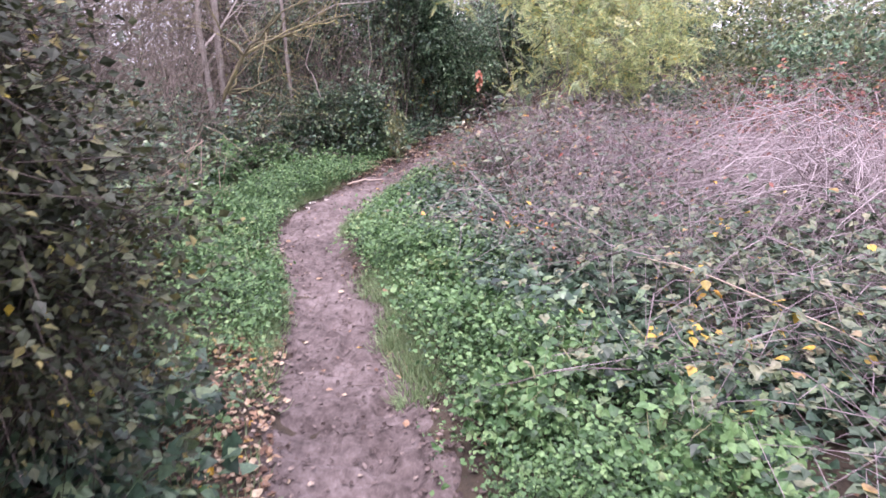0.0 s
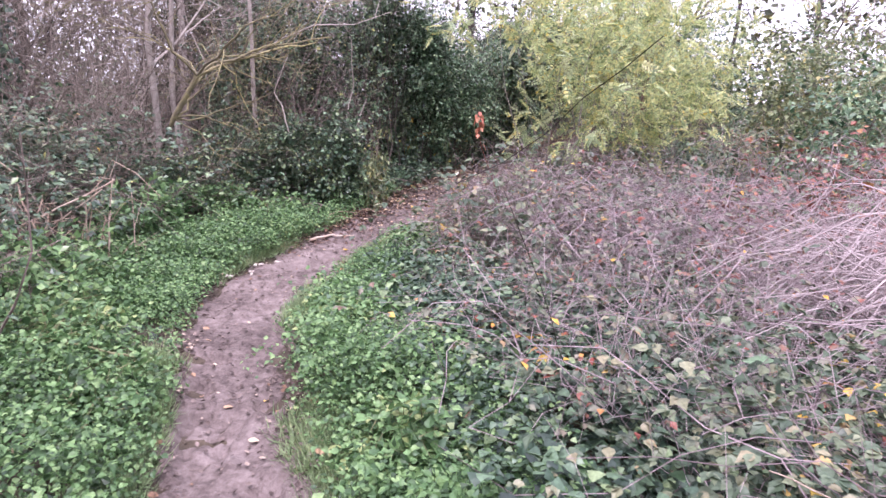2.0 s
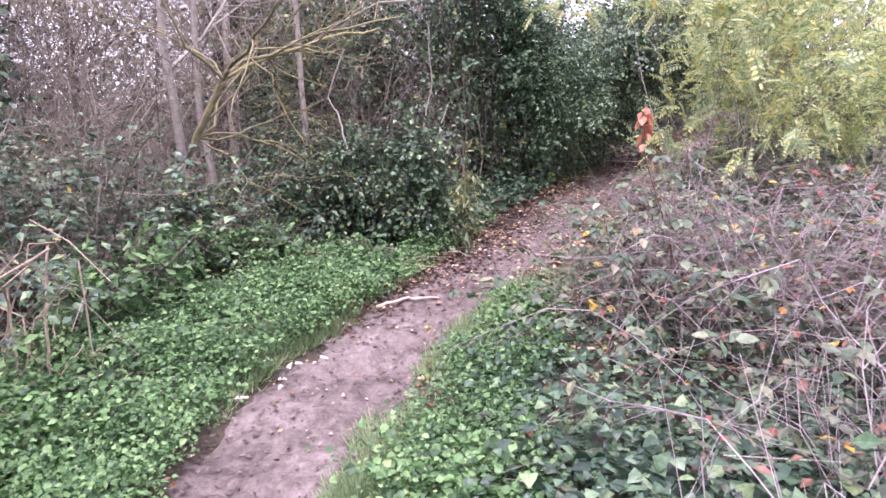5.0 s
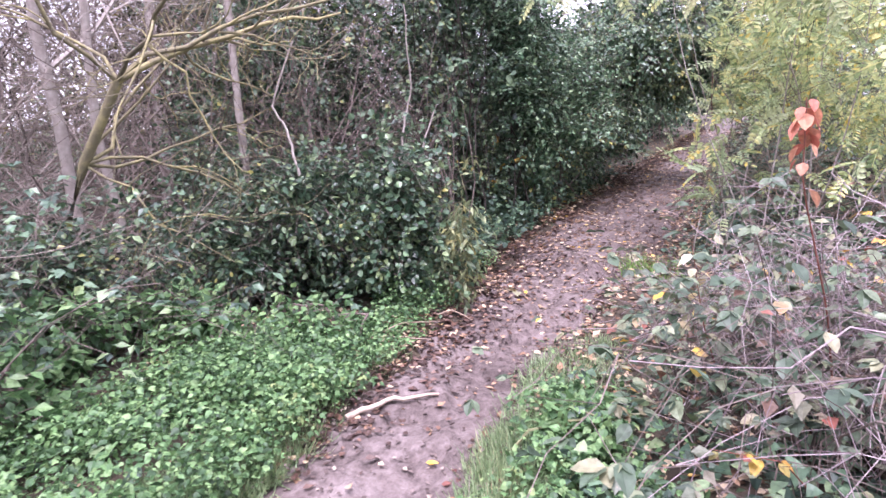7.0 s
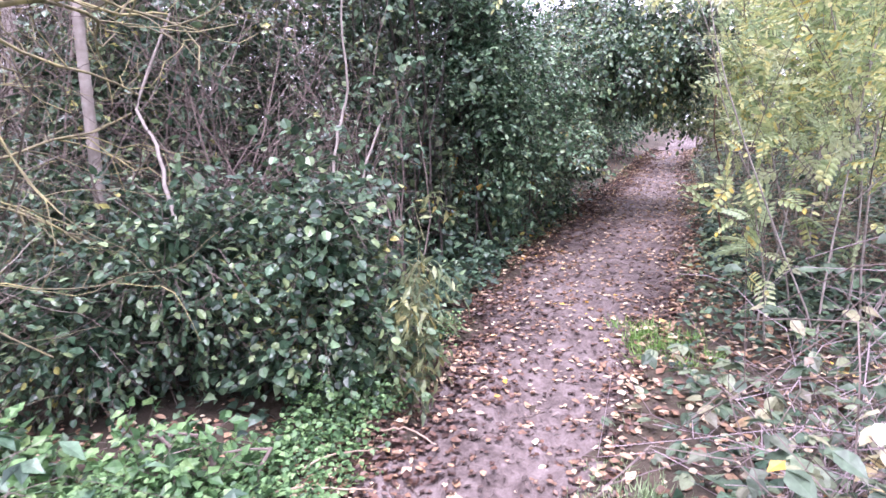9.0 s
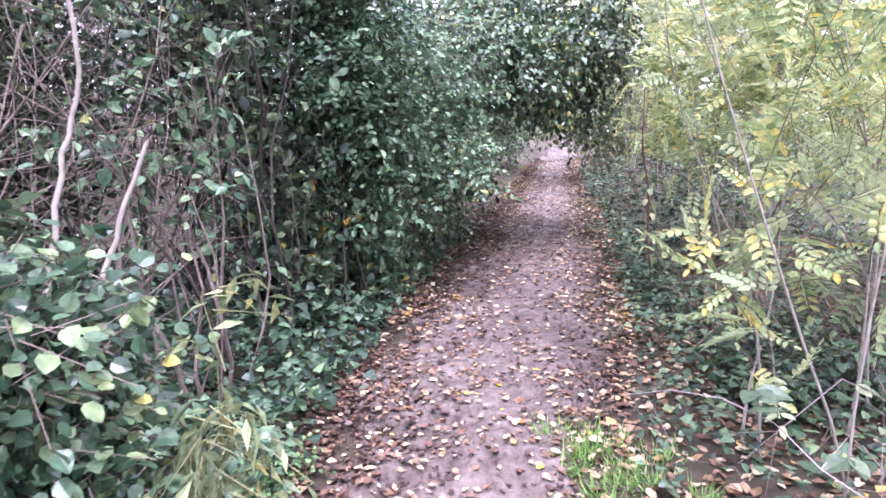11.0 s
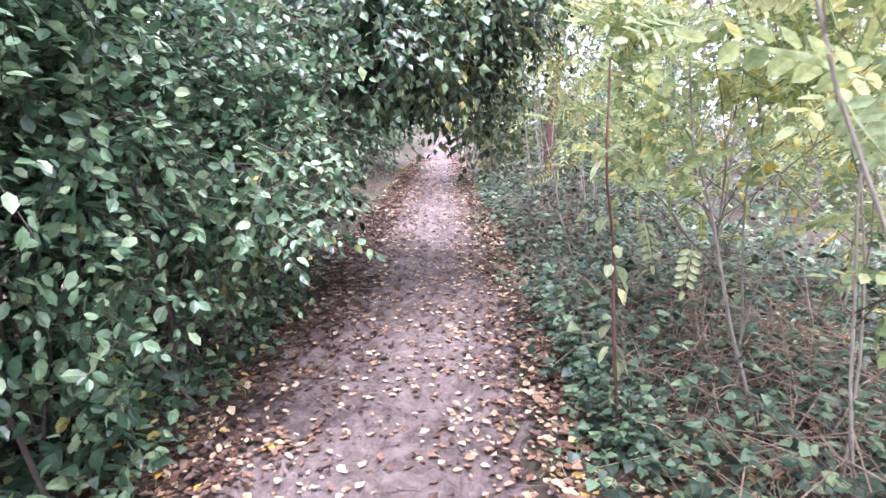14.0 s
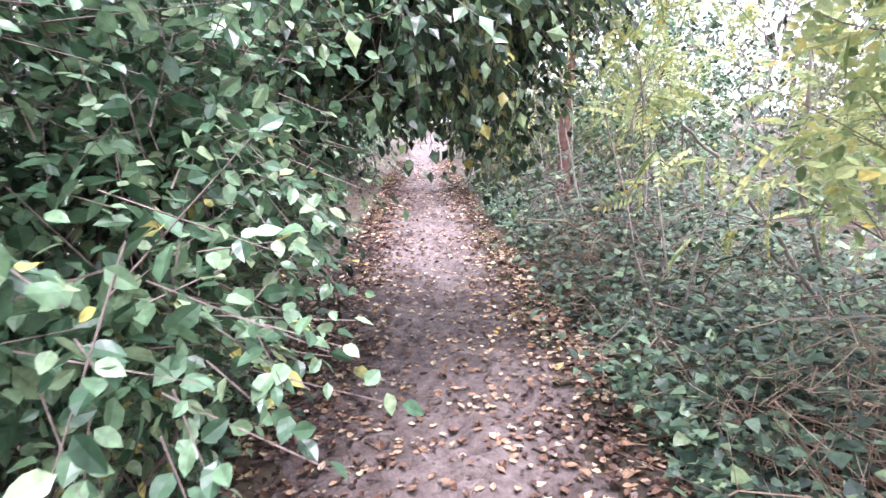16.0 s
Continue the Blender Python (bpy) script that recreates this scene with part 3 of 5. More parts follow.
def shrub(name, x, y, rx, ry, h, n, blade, size, mat, label, category, seed, per=7, length=.22, droop=.25, stems=14, bark=None, shell=.28, lumps=7,
          accent=None, accent_n=0, accent_label="", group="", extra=(), singles=0, single_mat=None, lift=0.0, core=0):
    """A leafy shrub: stems from the ground, twigs and leaves."""
    r = rng(seed)
    ob = thing(name, x, y, label, category, group)
    hp = heap(r, x, y, rx, ry, h, lumps) + list(extra)
    p, d = blob(r, n, hp, shell)
    if lift:
        up_ = p[:, 2] - land(p[:, 0], p[:, 1]) > lift * (.6 + .6 * r.random(len(p)))
        p, d = p[up_], d[up_]
    lg, tg = Geo(), Geo()
    sprays(lg, tg, r, p, d, length, per, blade, size, droop)
    part("foliage", lg, mat, ob, kind="stuff")
    if core:
        hp2 = np.array(hp)
        hp2[:, 3:] *= .68
        cp, cd = blob(r, int(core * 1.3), hp2, .5)
        cg = Geo()
        cg.leaves(OVAL, cp, rand_dirs(r, len(cp)), UP + .8 * r.normal(size=(len(cp), 3)), size * 1.3 * (.6 + .7 * r.random(len(cp))))
        part("inner_leaves", cg, mat, ob, kind="stuff")
    base = np.stack([x + rx * .35 * r.normal(size=stems), y + ry * .35 * r.normal(size=stems), np.zeros(stems)], -1)
    base[:, 2] = land(base[:, 0], base[:, 1]) - .03
    beside = p[np.abs(off(p[:, 0], p[:, 1])[0]) > off(p[:, 0], p[:, 1])[1] * 1.1]
    top = beside[r.choice(len(beside), stems)]
    t = np.linspace(0, 1, 7)[None, :, None]
    line = base[:, None] * (1 - t) + top[:, None] * t + (np.sin(t * np.pi) * (r.normal(size=(stems, 1, 3)) * .12)) + .02 * r.normal(size=(stems, 7, 3))
    line[:, 0] = base
    thick = .6 + .8 * r.random(stems)
    for i in range(stems):
        if not clear_of_path(line[i], .02).all():
            continue
        sg = Geo()
        sg.tubes(line[i:i + 1], np.linspace(.011, .003, 7)[None] * thick[i], 5)
        part("stem", sg, bark or M_TWIG, ob)
    part("twig_spray", tg, bark or M_TWIG, ob, kind="stuff")
    if singles:
        k = r.choice(len(p), singles)
        leaf_parts(ob, r, blade, p[k] + d[k] * (.06 + .06 * r.random(singles))[:, None], d[k] * .5 - UP * .45 + .45 * r.normal(size=(singles, 3)), d[k] * .6 + UP * .7 + .3 * r.normal(size=(singles, 3)), size * 1.1, single_mat)
    if accent_n:
        ag = Geo()
        k = r.choice(len(p), accent_n)
        ag.leaves(blade, p[k] + d[k] * .08, d[k] * .4 - UP * .6 + .4 * r.normal(size=(accent_n, 3)), d[k] + UP * .4 + .3 * r.normal(size=(accent_n, 3)), size * (.6 + .4 * r.random(accent_n)))
        part("turning_foliage", ag, accent, ob, accent_label, kind="stuff")
    return ob


def cane_thicket(name, x, y, rx, ry, h, canes, leaves, label, category, seed, cane_mat=None, leaf_material=None, blade=HERB, size=.062, radius=.0026, reach=(.5, 1.5), edge_low=True, turn=None, picked=36, rise_bias=0):
    """Arching canes, crossed and tangled, with some leaves still on them."""
    r = rng(seed)
    ob = thing(name, x, y, label, category)
    q = np.sqrt(r.random(canes))
    a = r.random(canes) * 6.283
    b = np.stack([x + rx * q * np.cos(a), y + ry * q * np.sin(a), np.zeros(canes)], -1)
    u, w = off(b[:, 0], b[:, 1])
    keep = np.abs(u) > w + .25
    b, q, a = b[keep], q[keep], a[keep]
    n = len(b)
    b[:, 2] = land(b[:, 0], b[:, 1]) - .02
    hh = h * (.45 + .65 * r.random(n)) * (1 - (.5 * q ** 2 if edge_low else 0))
    way_ = None if turn is None else turn[0] + turn[1] * r.normal(size=n)
    p = arcs(r, b, reach[0] + (reach[1] - reach[0]) * r.random(n), hh, 8, .16, way_)
    free = clear_of_path(p, .05).all(axis=1)
    p, n = p[free], int(free.sum())
    gl = land(p[..., 0], p[..., 1]) + .01
    p[..., 2] = np.maximum(p[..., 2], gl - .03 * (np.arange(8) == 0))
    cr = np.linspace(1, .45, 8)[None] * (radius * (.5 + .9 * r.random(n)))[:, None]
    for i in range(min(picked, n)):
        cg = Geo()
        cg.tubes(p[i:i + 1], cr[i:i + 1] * 1.25, 4)
        part("cane", cg, cane_mat or M_CANE, ob)
    if n > picked:
        cg = Geo()
        cg.tubes(p[picked:], cr[picked:], 4)
        part("cane_tangle", cg, cane_mat or M_CANE, ob, kind="stuff")
    # side shoots
    m = n * 3
    k, j = r.integers(0, n, m), r.integers(2, 8, m)
    st = p[k, j]
    dd = unit(rand_dirs(r, m) + UP * .35)
    L = (.12 + .3 * r.random(m))[:, None]
    tg = Geo()
    tg.tubes(np.stack([st, st + dd * L + .04 * r.normal(size=(m, 3))], 1), np.array([.0018, .0008]), 3)
    part("shoot_tangle", tg, cane_mat or M_CANE, ob, kind="stuff")
    if leaves:
        lg = Geo()
        k, j = r.integers(0, n, leaves), r.integers(2, 8, leaves)
        pos = p[k, j] + .07 * r.normal(size=(leaves, 3))
        pos[:, 2] = np.maximum(pos[:, 2], land(pos[:, 0], pos[:, 1]) + .02)
        for s3 in (-1, 0, 1):
            al = rand_dirs(rng(seed + 5), leaves)
            al[:, 2] *= .4
            sd = unit(np.cross(al, UP))
            lg.leaves(blade, pos, al + sd * s3 * .95 - UP * .25, UP + .5 * rand_dirs(r, leaves), size * (.6 + .7 * r.random(leaves)))
        part("foliage", lg, leaf_material or M_BRAMBLE, ob, kind="stuff")
    return ob


def carpet(name, n, box, inside, blade, size, mat, label, category, seed, height=(.02, .12), tilt=.5, per=3, stalk=True):
    """Low ground cover: stalks with a few leaves, over a stretch of ground."""
    r = rng(seed)
    x = box[0] + (box[1] - box[0]) * r.random(n)
    y = box[2] + (box[3] - box[2]) * r.random(n)
    keep = r.random(n) < inside(x, y)
    x, y = x[keep], y[keep]
    n = len(x)
    z = land(x, y)
    hgt = (height[0] + (height[1] - height[0]) * r.random(n) ** 1.2) * (.25 + .7 * vnoise(x, y, 1.7, seed) + .9 * vnoise(x, y, 5.0, seed + 2) ** 2)
    root = np.stack([x, y, z - .01], -1)
    top = root + np.stack([.4 * hgt * r.normal(size=n), .4 * hgt * r.normal(size=n), hgt + .012], -1)
    g = Geo()
    for j in range(per):
        a = r.random(n) * 6.283 if j == 0 else a + 6.283 / per + .4 * r.normal(size=n)
        al = np.stack([np.cos(a), np.sin(a), -.15 + tilt * r.normal(size=n) * .6], -1)
        g.leaves(blade, top - UP * (.25 * hgt * j / per)[:, None] + al * .012, al, UP + tilt * .6 * r.normal(size=(n, 3)), size * (.35 + 1.0 * r.random(n) ** 1.3) * (.7 + .6 * vnoise(x, y, 1.2, seed + 1)))
    ob = part(name, g, mat)
    if stalk:
        sg = Geo()
        sg.tubes(np.stack([root, top], 1), np.array([.002, .0015]), 3)
        me = sg.mesh("stalks", mat)
        st = tagged(new("stalk_mat", me), kind="stuff")
        st.parent = ob
    return tagged(ob, label, category, kind="stuff")


def tufts(name, n, box, inside, mat, label, category, seed, blades=10, length=.16):
    r = rng(seed)
    x = box[0] + (box[1] - box[0]) * r.random(n)
    y = box[2] + (box[3] - box[2]) * r.random(n)
    keep = r.random(n) < inside(x, y)
    x, y = np.repeat(x[keep], blades), np.repeat(y[keep], blades)
    x, y = x + .03 * r.normal(size=len(x)), y + .03 * r.normal(size=len(x))
    m = len(x)
    a = r.random(m) * 6.283
    lean = .5 + 2.4 * r.random(m)
    al = np.stack([np.cos(a) * lean, np.sin(a) * lean, np.ones(m)], -1)
    up = np.stack([-np.cos(a), -np.sin(a), lean], -1)
    g = Geo()
    g.leaves(BLADE, np.stack([x, y, land(x, y) - .01], -1), al, -up, length * (.45 + .8 * r.random(m)))
    return tagged(part(name, g, mat), label, category, kind="stuff")


def litter(name, n, box, inside, mat, label, seed, size=.05, blade=CURL, flat=.25):
    r = rng(seed)
    x = box[0] + (box[1] - box[0]) * r.random(n)
    y = box[2] + (box[3] - box[2]) * r.random(n)
    keep = r.random(n) < inside(x, y)
    x, y = x[keep], y[keep]
    m = len(x)
    a = r.random(m) * 6.283
    al = np.stack([np.cos(a), np.sin(a), flat * r.normal(size=m)], -1)
    z = on_path(x, y) + .003 + .012 * r.random(m)
    g = Geo()
    g.leaves(blade, np.stack([x, y, z], -1), al, UP * np.where(r.random(m) < .7, 1, -1)[:, None] + flat * r.normal(size=(m, 3)), size * (.5 + .8 * r.random(m)))
    return tagged(part(name, g, mat), label, "fallen leaves", kind="stuff")


def path_litter(name, n, y0, y1, weight, mat, label, seed, size, blade=CURL, flat=.22, wide=1.35):
    """Leaves and scraps strewn across the path, more of them along its edges."""
    r = rng(seed)
    y = y0 + (y1 - y0) * r.random(n)
    q = (r.random(n) * 2 - 1) * wide
    x = np.interp(y, _Y, _CX) + q * np.interp(y, _Y, _CW) / 2 / np.interp(y, _Y, _COS)
    keep = r.random(n) < weight(x, y, np.abs(q))
    x, y = x[keep], y[keep]
    m = len(x)
    a = r.random(m) * 6.283
    al = np.stack([np.cos(a), np.sin(a), flat * r.normal(size=m)], -1)
    g = Geo()
    g.leaves(blade, np.stack([x, y, on_path(x, y) + .004 + .010 * r.random(m)], -1), al, UP + flat * r.normal(size=(m, 3)), size * (.5 + .9 * r.random(m)))
    return tagged(part(name, g, mat), label, "fallen leaves", kind="stuff")


def tree(name, x, y, h, radius, label, category, seed, bark, lean=(0, 0), levels=3, kids=5, crown=None, crown_n=0, blade=OVAL, size=.06, per=6, first=.25, spread=.5, droop=.3, ivy=0):
    """A trunk with limbs that branch, and leaves on the finest twigs."""
    r = rng(seed)
    ob = thing(name, x, y, label, category)
    z = float(land(x, y)) - .05
    k = 9
    t = np.linspace(0, 1, k)
    line = np.stack([x + lean[0] * h * t + .03 * h * np.cumsum(r.normal(size=k)) * .25 * (t > 0), y + lean[1] * h * t + .03 * h * np.cumsum(r.normal(size=k)) * .25 * (t > 0), z + h * t], -1)
    g = Geo()
    flare = np.linspace(1, .25, k)
    flare[0] *= 1.35
    g.tubes(line[None], (radius * flare)[None], 9)
    part("trunk", g, bark, ob, smooth=True)
    lines = []
    for _ in range(kids):
        mine = []
        s = first + (1 - first) * r.random()
        i = min(int(s * (k - 1)), k - 2)
        q = line[i] + (line[i + 1] - line[i]) * (s * (k - 1) - i)
        a = r.random() * 6.283
        limbs(r, q, (math.cos(a), math.sin(a), .35 + .5 * r.random()), h * spread * (1.1 - .6 * s), radius * (1 - .7 * s) * .55, levels - 1, 4, .22, .12, mine, 5)
        part("limb", limb_geo([a for a in mine if clear_of_path(a[0], .35).all()] or mine[:1], 3), bark, ob)
        lines += mine
    if crown_n:
        ends = np.concatenate([a[0][2:] for a in lines if a[2] <= 1])
        vec = np.concatenate([np.gradient(a[0], axis=0)[2:] for a in lines if a[2] <= 1])
        sel = r.choice(len(ends), crown_n)
        lg, tg = Geo(), Geo()
        sprays(lg, tg, r, ends[sel] + .05 * r.normal(size=(crown_n, 3)), unit(vec[sel]), .22, per, blade, size, droop)
        part("crown", lg, crown, ob, kind="stuff")
        part("twig_spray", tg, bark, ob, kind="stuff")
    if ivy:
        sel = r.random(ivy) * (k - 1)
        i = np.minimum(sel.astype(int), k - 2)
        q = line[i] + (line[i + 1] - line[i]) * (sel - i)[:, None]
        a = r.random(ivy) * 6.283
        o = np.stack([np.cos(a), np.sin(a), np.zeros(ivy)], -1)
        ig = Geo()
        ig.leaves(LOBED, q + o * (radius + .28 * r.random(ivy) ** 1.5)[:, None], o * .5 - UP * .6 + .4 * r.normal(size=(ivy, 3)), o + UP * .5 + .4 * r.normal(size=(ivy, 3)), .09 * (.6 + .7 * r.random(ivy)))
        part("ivy", ig, M_IVY, ob, "dark green climbing ivy", kind="stuff")
    return ob


def sapling(name, x, y, h, stems, n, label, seed, mat=None, size=.2, bark=None, lean=.18, low=.12, singles=0, blade=None):
    """A slender sapling of several stems with drooping feathered leaves."""
    r = rng(seed)
    ob = thing(name, x, y, label, "sapling", "yellowing saplings beside the path")
    z = float(land(x, y)) - .03
    lines = []
    for _ in range(stems):
        a = r.random() * 6.283
        limbs(r, (x + .12 * r.normal(), y + .12 * r.normal(), z), (lean * math.cos(a), lean * math.sin(a), 1), h * (.7 + .4 * r.random()), .005 + .005 * r.random(), 2, 6, .09, .25, lines, 9)
    for ln in lines:
        if ln[2] < 2:
            drop = np.linspace(0, 1, len(ln[0])) ** 1.6
            ln[0][:, 2] -= drop * .25 * np.linalg.norm(ln[0][-1] - ln[0][0])
    main = [a for a in lines if a[2] == 2]
    lines = [a for a in lines if a[2] == 2 or clear_of_path(a[0], .0).all()]
    for a in main:
        g = Geo()
        g.tubes(a[0][None], (a[1] * np.linspace(1, .3, len(a[0])))[None], 6)
        part("stem", g, bark or M_PALE, ob, smooth=True)
    part("branch_spray", limb_geo([a for a in lines if a[2] < 2], 3), bark or M_TWIG, ob, kind="stuff")
    pts = np.concatenate([a[0][2:] for a in lines if a[2] < 2] + [a[0][4:] for a in main])
    vec = np.concatenate([np.gradient(a[0], axis=0)[2:] for a in lines if a[2] < 2] + [np.gradient(a[0], axis=0)[4:] for a in main])
    ok = (pts[:, 2] > z + low * h) & clear_of_path(pts, .32)
    pts, vec = pts[ok], vec[ok]
    k = r.choice(len(pts), n)
    d = unit(unit(vec[k]) * .6 + rand_dirs(r, n) * .8 - UP * .25)
    if singles:
        leaf_parts(ob, r, PINNATE_FINE, pts[k[:singles]], d[:singles], UP + .5 * r.normal(size=(singles, 3)), size, M_LIME_P)
        k, d, n = k[singles:], d[singles:], n - singles
    lg = Geo()
    lg.leaves(blade or PINNATE, pts[k] + .03 * r.normal(size=(n, 3)), d, UP + .5 * r.normal(size=(n, 3)), size * (.6 + .7 * r.random(n)))
    part("foliage", lg, mat or M_LIME, ob, kind="stuff")
    return ob


def stick(name, pts, r0, r1, mat, label, category, sides=6):
    """A stick, stem or dead branch along a crooked line."""
    g = Geo()
    pts = np.array(pts, float)
    t = np.linspace(0, len(pts) - 1, len(pts) * 4)
    fine = np.stack([np.interp(t, np.arange(len(pts)), pts[:, c]) for c in range(3)], -1)
    fine[1:-1] += min(r0 * .5, .005) * rng(int(abs(pts[0, 0]) * 1000)).normal(size=fine[1:-1].shape)
    g.tubes(fine[None], np.linspace(r0, r1, len(fine))[None], sides)
    return tagged(part(name, g, mat, smooth=True), label, category)


# ---- ground cover ----
def verge_left(x, y):
    u, w = off(x, y)
    reach = np.interp(y, [-2, 2, 4, 6, 8.5, 9.6, 11, 16], [.7, .8, 1.6, 1.3, 1.25, .45, .15, .15])
    d = -u - w
    return np.clip(d / .1, 0, 1) * (d < reach * (.75 + .5 * vnoise(x, y, 1.5, 21))) * (.1 + 1.0 * vnoise(x, y, 2.6, 25)) * np.interp(y, [0, 2.8, 3.9], [.05, .07, 1])


def verge_right(x, y):
    u, w = off(x, y)
    reach = np.interp(y, [-2, 2, 3.5, 5, 7, 8.3, 9], [1.1, 1.1, .95, .95, .7, .4, .0])
    d = u - w
    return np.clip((d - .1 * vnoise(x, y, 2.2, 28)) / .2, 0, 1) * (d < reach * (.75 + .5 * vnoise(x, y, 1.6, 22))) * (.3 + .9 * vnoise(x, y, 2.6, 26))


def ivy_floor(x, y):
    u, w = off(x, y)
    d = u - w
    lo = np.interp(y, [0, 2, 3.5, 5, 7, 8.3, 9, 11], [.9, .85, .65, .7, .45, .3, .3, .2])
    return (d > lo * (.8 + .4 * vnoise(x, y, 2, 23))) * (d < 3.6) * np.interp(y, [6, 7.5, 10, 11.5], [1, .35, .4, 1]) * (.3 + .75 * vnoise(x, y, 1.3, 24))


def ivy_left(x, y):
    u, w = off(x, y)
    d = -u - w
    return (d > .1) * (d < 1.8) * np.interp(y, [-3, 3, 6, 9.5, 11, 20], [.8, .6, .2, .3, .9, .6])


def anywhere(x, y):
    u, w = off(x, y)
    return (np.abs(u) - w > 1.4) * (.35 + .7 * vnoise(x, y, .8, 27))


carpet("herb_patch", 190000, (-4, 0, -1, 11), verge_left, NETTLE, .030, M_HERB, "fresh green nettles and ground herbs along the path", "herbs", 31, (.02, .24), .8, 4, False)
carpet("herb_patch", 120000, (-1.2, 1.4, -1, 9.5), verge_right, NETTLE, .030, M_HERB, "fresh green nettles and herbs on the path's verge", "herbs", 32, (.02, .26), .8, 4, False)
carpet("ivy_carpet", 70000, (-1, 6, -.5, 22), ivy_floor, LOBED, .048, M_IVY, "dark green ivy creeping over the ground", "ivy", 33, (.02, .26), .6, 2, False)
carpet("ivy_carpet", 12000, (-4, 3, -1, 20), ivy_left, LOBED, .055, M_IVY, "dark ivy creeping below the hedge", "ivy", 34, (.02, .14), .6, 2, False)
carpet("ivy_carpet", 20000, (-.7, 2.2, 2.2, 8.4), ivy_floor, LOBED, .046, M_IVY, "dark bluish ivy under purple bramble stems", "ivy", 36, (.03, .28), .7, 3, False)
carpet("ivy_carpet", 9000, (-1.8, 1.0, 9.9, 14.8), ivy_left, LOBED, .058, M_IVY, "dark ivy and low leaves under the hedge", "ivy", 37, (.03, .34), .7, 3, False)
carpet("ivy_carpet", 34000, (1.6, 5.5, 10.8, 18.5), lambda x, y: (off(x, y)[0] - off(x, y)[1] > .12 + .25 * vnoise(x, y, 2.2, 29)) * np.clip(3 * (vnoise(x, y, 1.5, 30) - .38), 0, 1), LOBED, .046, M_IVY, "glossy dark ivy heaped under the saplings", "ivy", 38, (.03, .42), .6, 3, False)
carpet("undergrowth_cover", 15000, (-14, 15, -6, 30), anywhere, SPECK, .12, M_BROAD, "low green undergrowth under the trees", "undergrowth", 35, (.05, .5), .7, 4, False)


def grass_edge(x, y):
    u, w = off(x, y)
    d = np.abs(u) - w
    band = (d > .08 * vnoise(x, y, 3, 45) - .16 * (u > 0) * vnoise(x, y, 2.1, 47)) * (d < .12 + .5 * vnoise(x, y, 1.0, 46)) * np.clip((vnoise(x, y, 1.3, 41) - .25) * 4, 0, 1)
    band = band * np.where(u < 0, np.interp(y, [2.6, 3.6], [.05, 1]), 1)
    return band * np.interp(y, [0, 8, 9.5, 11, 15, 22], [1, .8, .25, .1, .3, .8])


tufts("grass_tufts", 34000, (-3, 4, -1, 24), grass_edge, M_GRASS, "short green grass along the muddy edge", "grass", 42, 14, .075)
tufts("grass_tufts", 40000, (-2.6, .8, .5, 9.2), grass_edge, M_GRASS, "ragged green grass along the muddy edge", "grass", 44, 18, .095)
tufts("grass_tuft", 160, (.35, 1.0, 10.3, 11.3), lambda x, y: np.exp(-((x - .67) / .15) ** 2 - ((y - 10.75) / .28) ** 2), M_TUFT, "small tuft of bright green grass beside the path", "grass", 43, 40, .10)


def leaf_fall(x, y, q):
    along = np.interp(y, [0, 6, 8.5, 9.3, 10.5, 18, 26], [.01, .02, .10, .30, .8, .9, .5])
    return along * np.clip(.26 + .95 * np.minimum(q, 1) ** 2.2, 0, 1) * np.clip(.15 + 1.3 * vnoise(x, y, 1.6, 51), 0, 1)


path_litter("leaf_litter", 40000, 2, 25, leaf_fall, M_LITTER, "fallen autumn leaves, brown and cream, strewn on mud", 52, .040)


def litter_side(x, y):
    u, w = off(x, y)
    d = np.abs(u) - w
    return (d > .05) * (d < 2.2) * np.interp(y, [0, 6, 9, 12], [.35, .3, .7, .9])


litter("leaf_litter", 20000, (-.4, 4.5, 7.2, 17), litter_side, M_LITTER, "dry brown and cream leaves under the saplings", 57, .055)
litter("leaf_litter", 3600, (-1.7, -.5, .6, 3.4), lambda x, y: (off(x, y)[0] < -off(x, y)[1]) * 1.0, M_LITTER, "dull brown leaves under the thorny bush", 64, .04)
litter("rust_litter", 500, (-.85, -.2, 6.5, 8.0), lambda x, y: vnoise(x, y, 3, 61), M_RUST, "reddish dead leaves at the path's edge", 62, .05)
litter("leaf_litter", 700, (-2.6, -.8, 8.9, 9.9), lambda x, y: (off(x, y)[0] < -off(x, y)[1]) * 1.0, M_LITTER, "brown leaves and scraps before the ivy", 63, .05)
litter("leaf_litter", 12000, (-4, 7, 0, 24), litter_side, M_LITTER, "brown fallen leaves under the shrubs", 53, .05)


def crumbs(x, y, q):
    return (.25 + .6 * (q > .8)) * np.clip(.1 + 1.1 * vnoise(x, y, 3, 55), 0, 1)


path_litter("mud_crumbs", 26000, .5, 20, crumbs, M_LITTER_D, "dark crumbs of earth and leaf scraps on mud", 56, .026, CURL, .3, 1.5)


# Brown edge leaves, thickened leftward and mid-path to stand in for tree shade.
def rot_shade(x, y, q):
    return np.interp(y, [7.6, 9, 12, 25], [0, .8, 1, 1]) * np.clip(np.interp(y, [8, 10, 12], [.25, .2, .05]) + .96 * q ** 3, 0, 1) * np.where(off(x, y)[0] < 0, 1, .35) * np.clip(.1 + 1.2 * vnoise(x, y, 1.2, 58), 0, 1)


path_litter("rotting_leaves", 60000, 7.6, 25, rot_shade, M_ROT_SHADE, "dark wet rotting leaves in mud, thickened to stand in for shade", 59, .04, CURL, .15, 1.3)

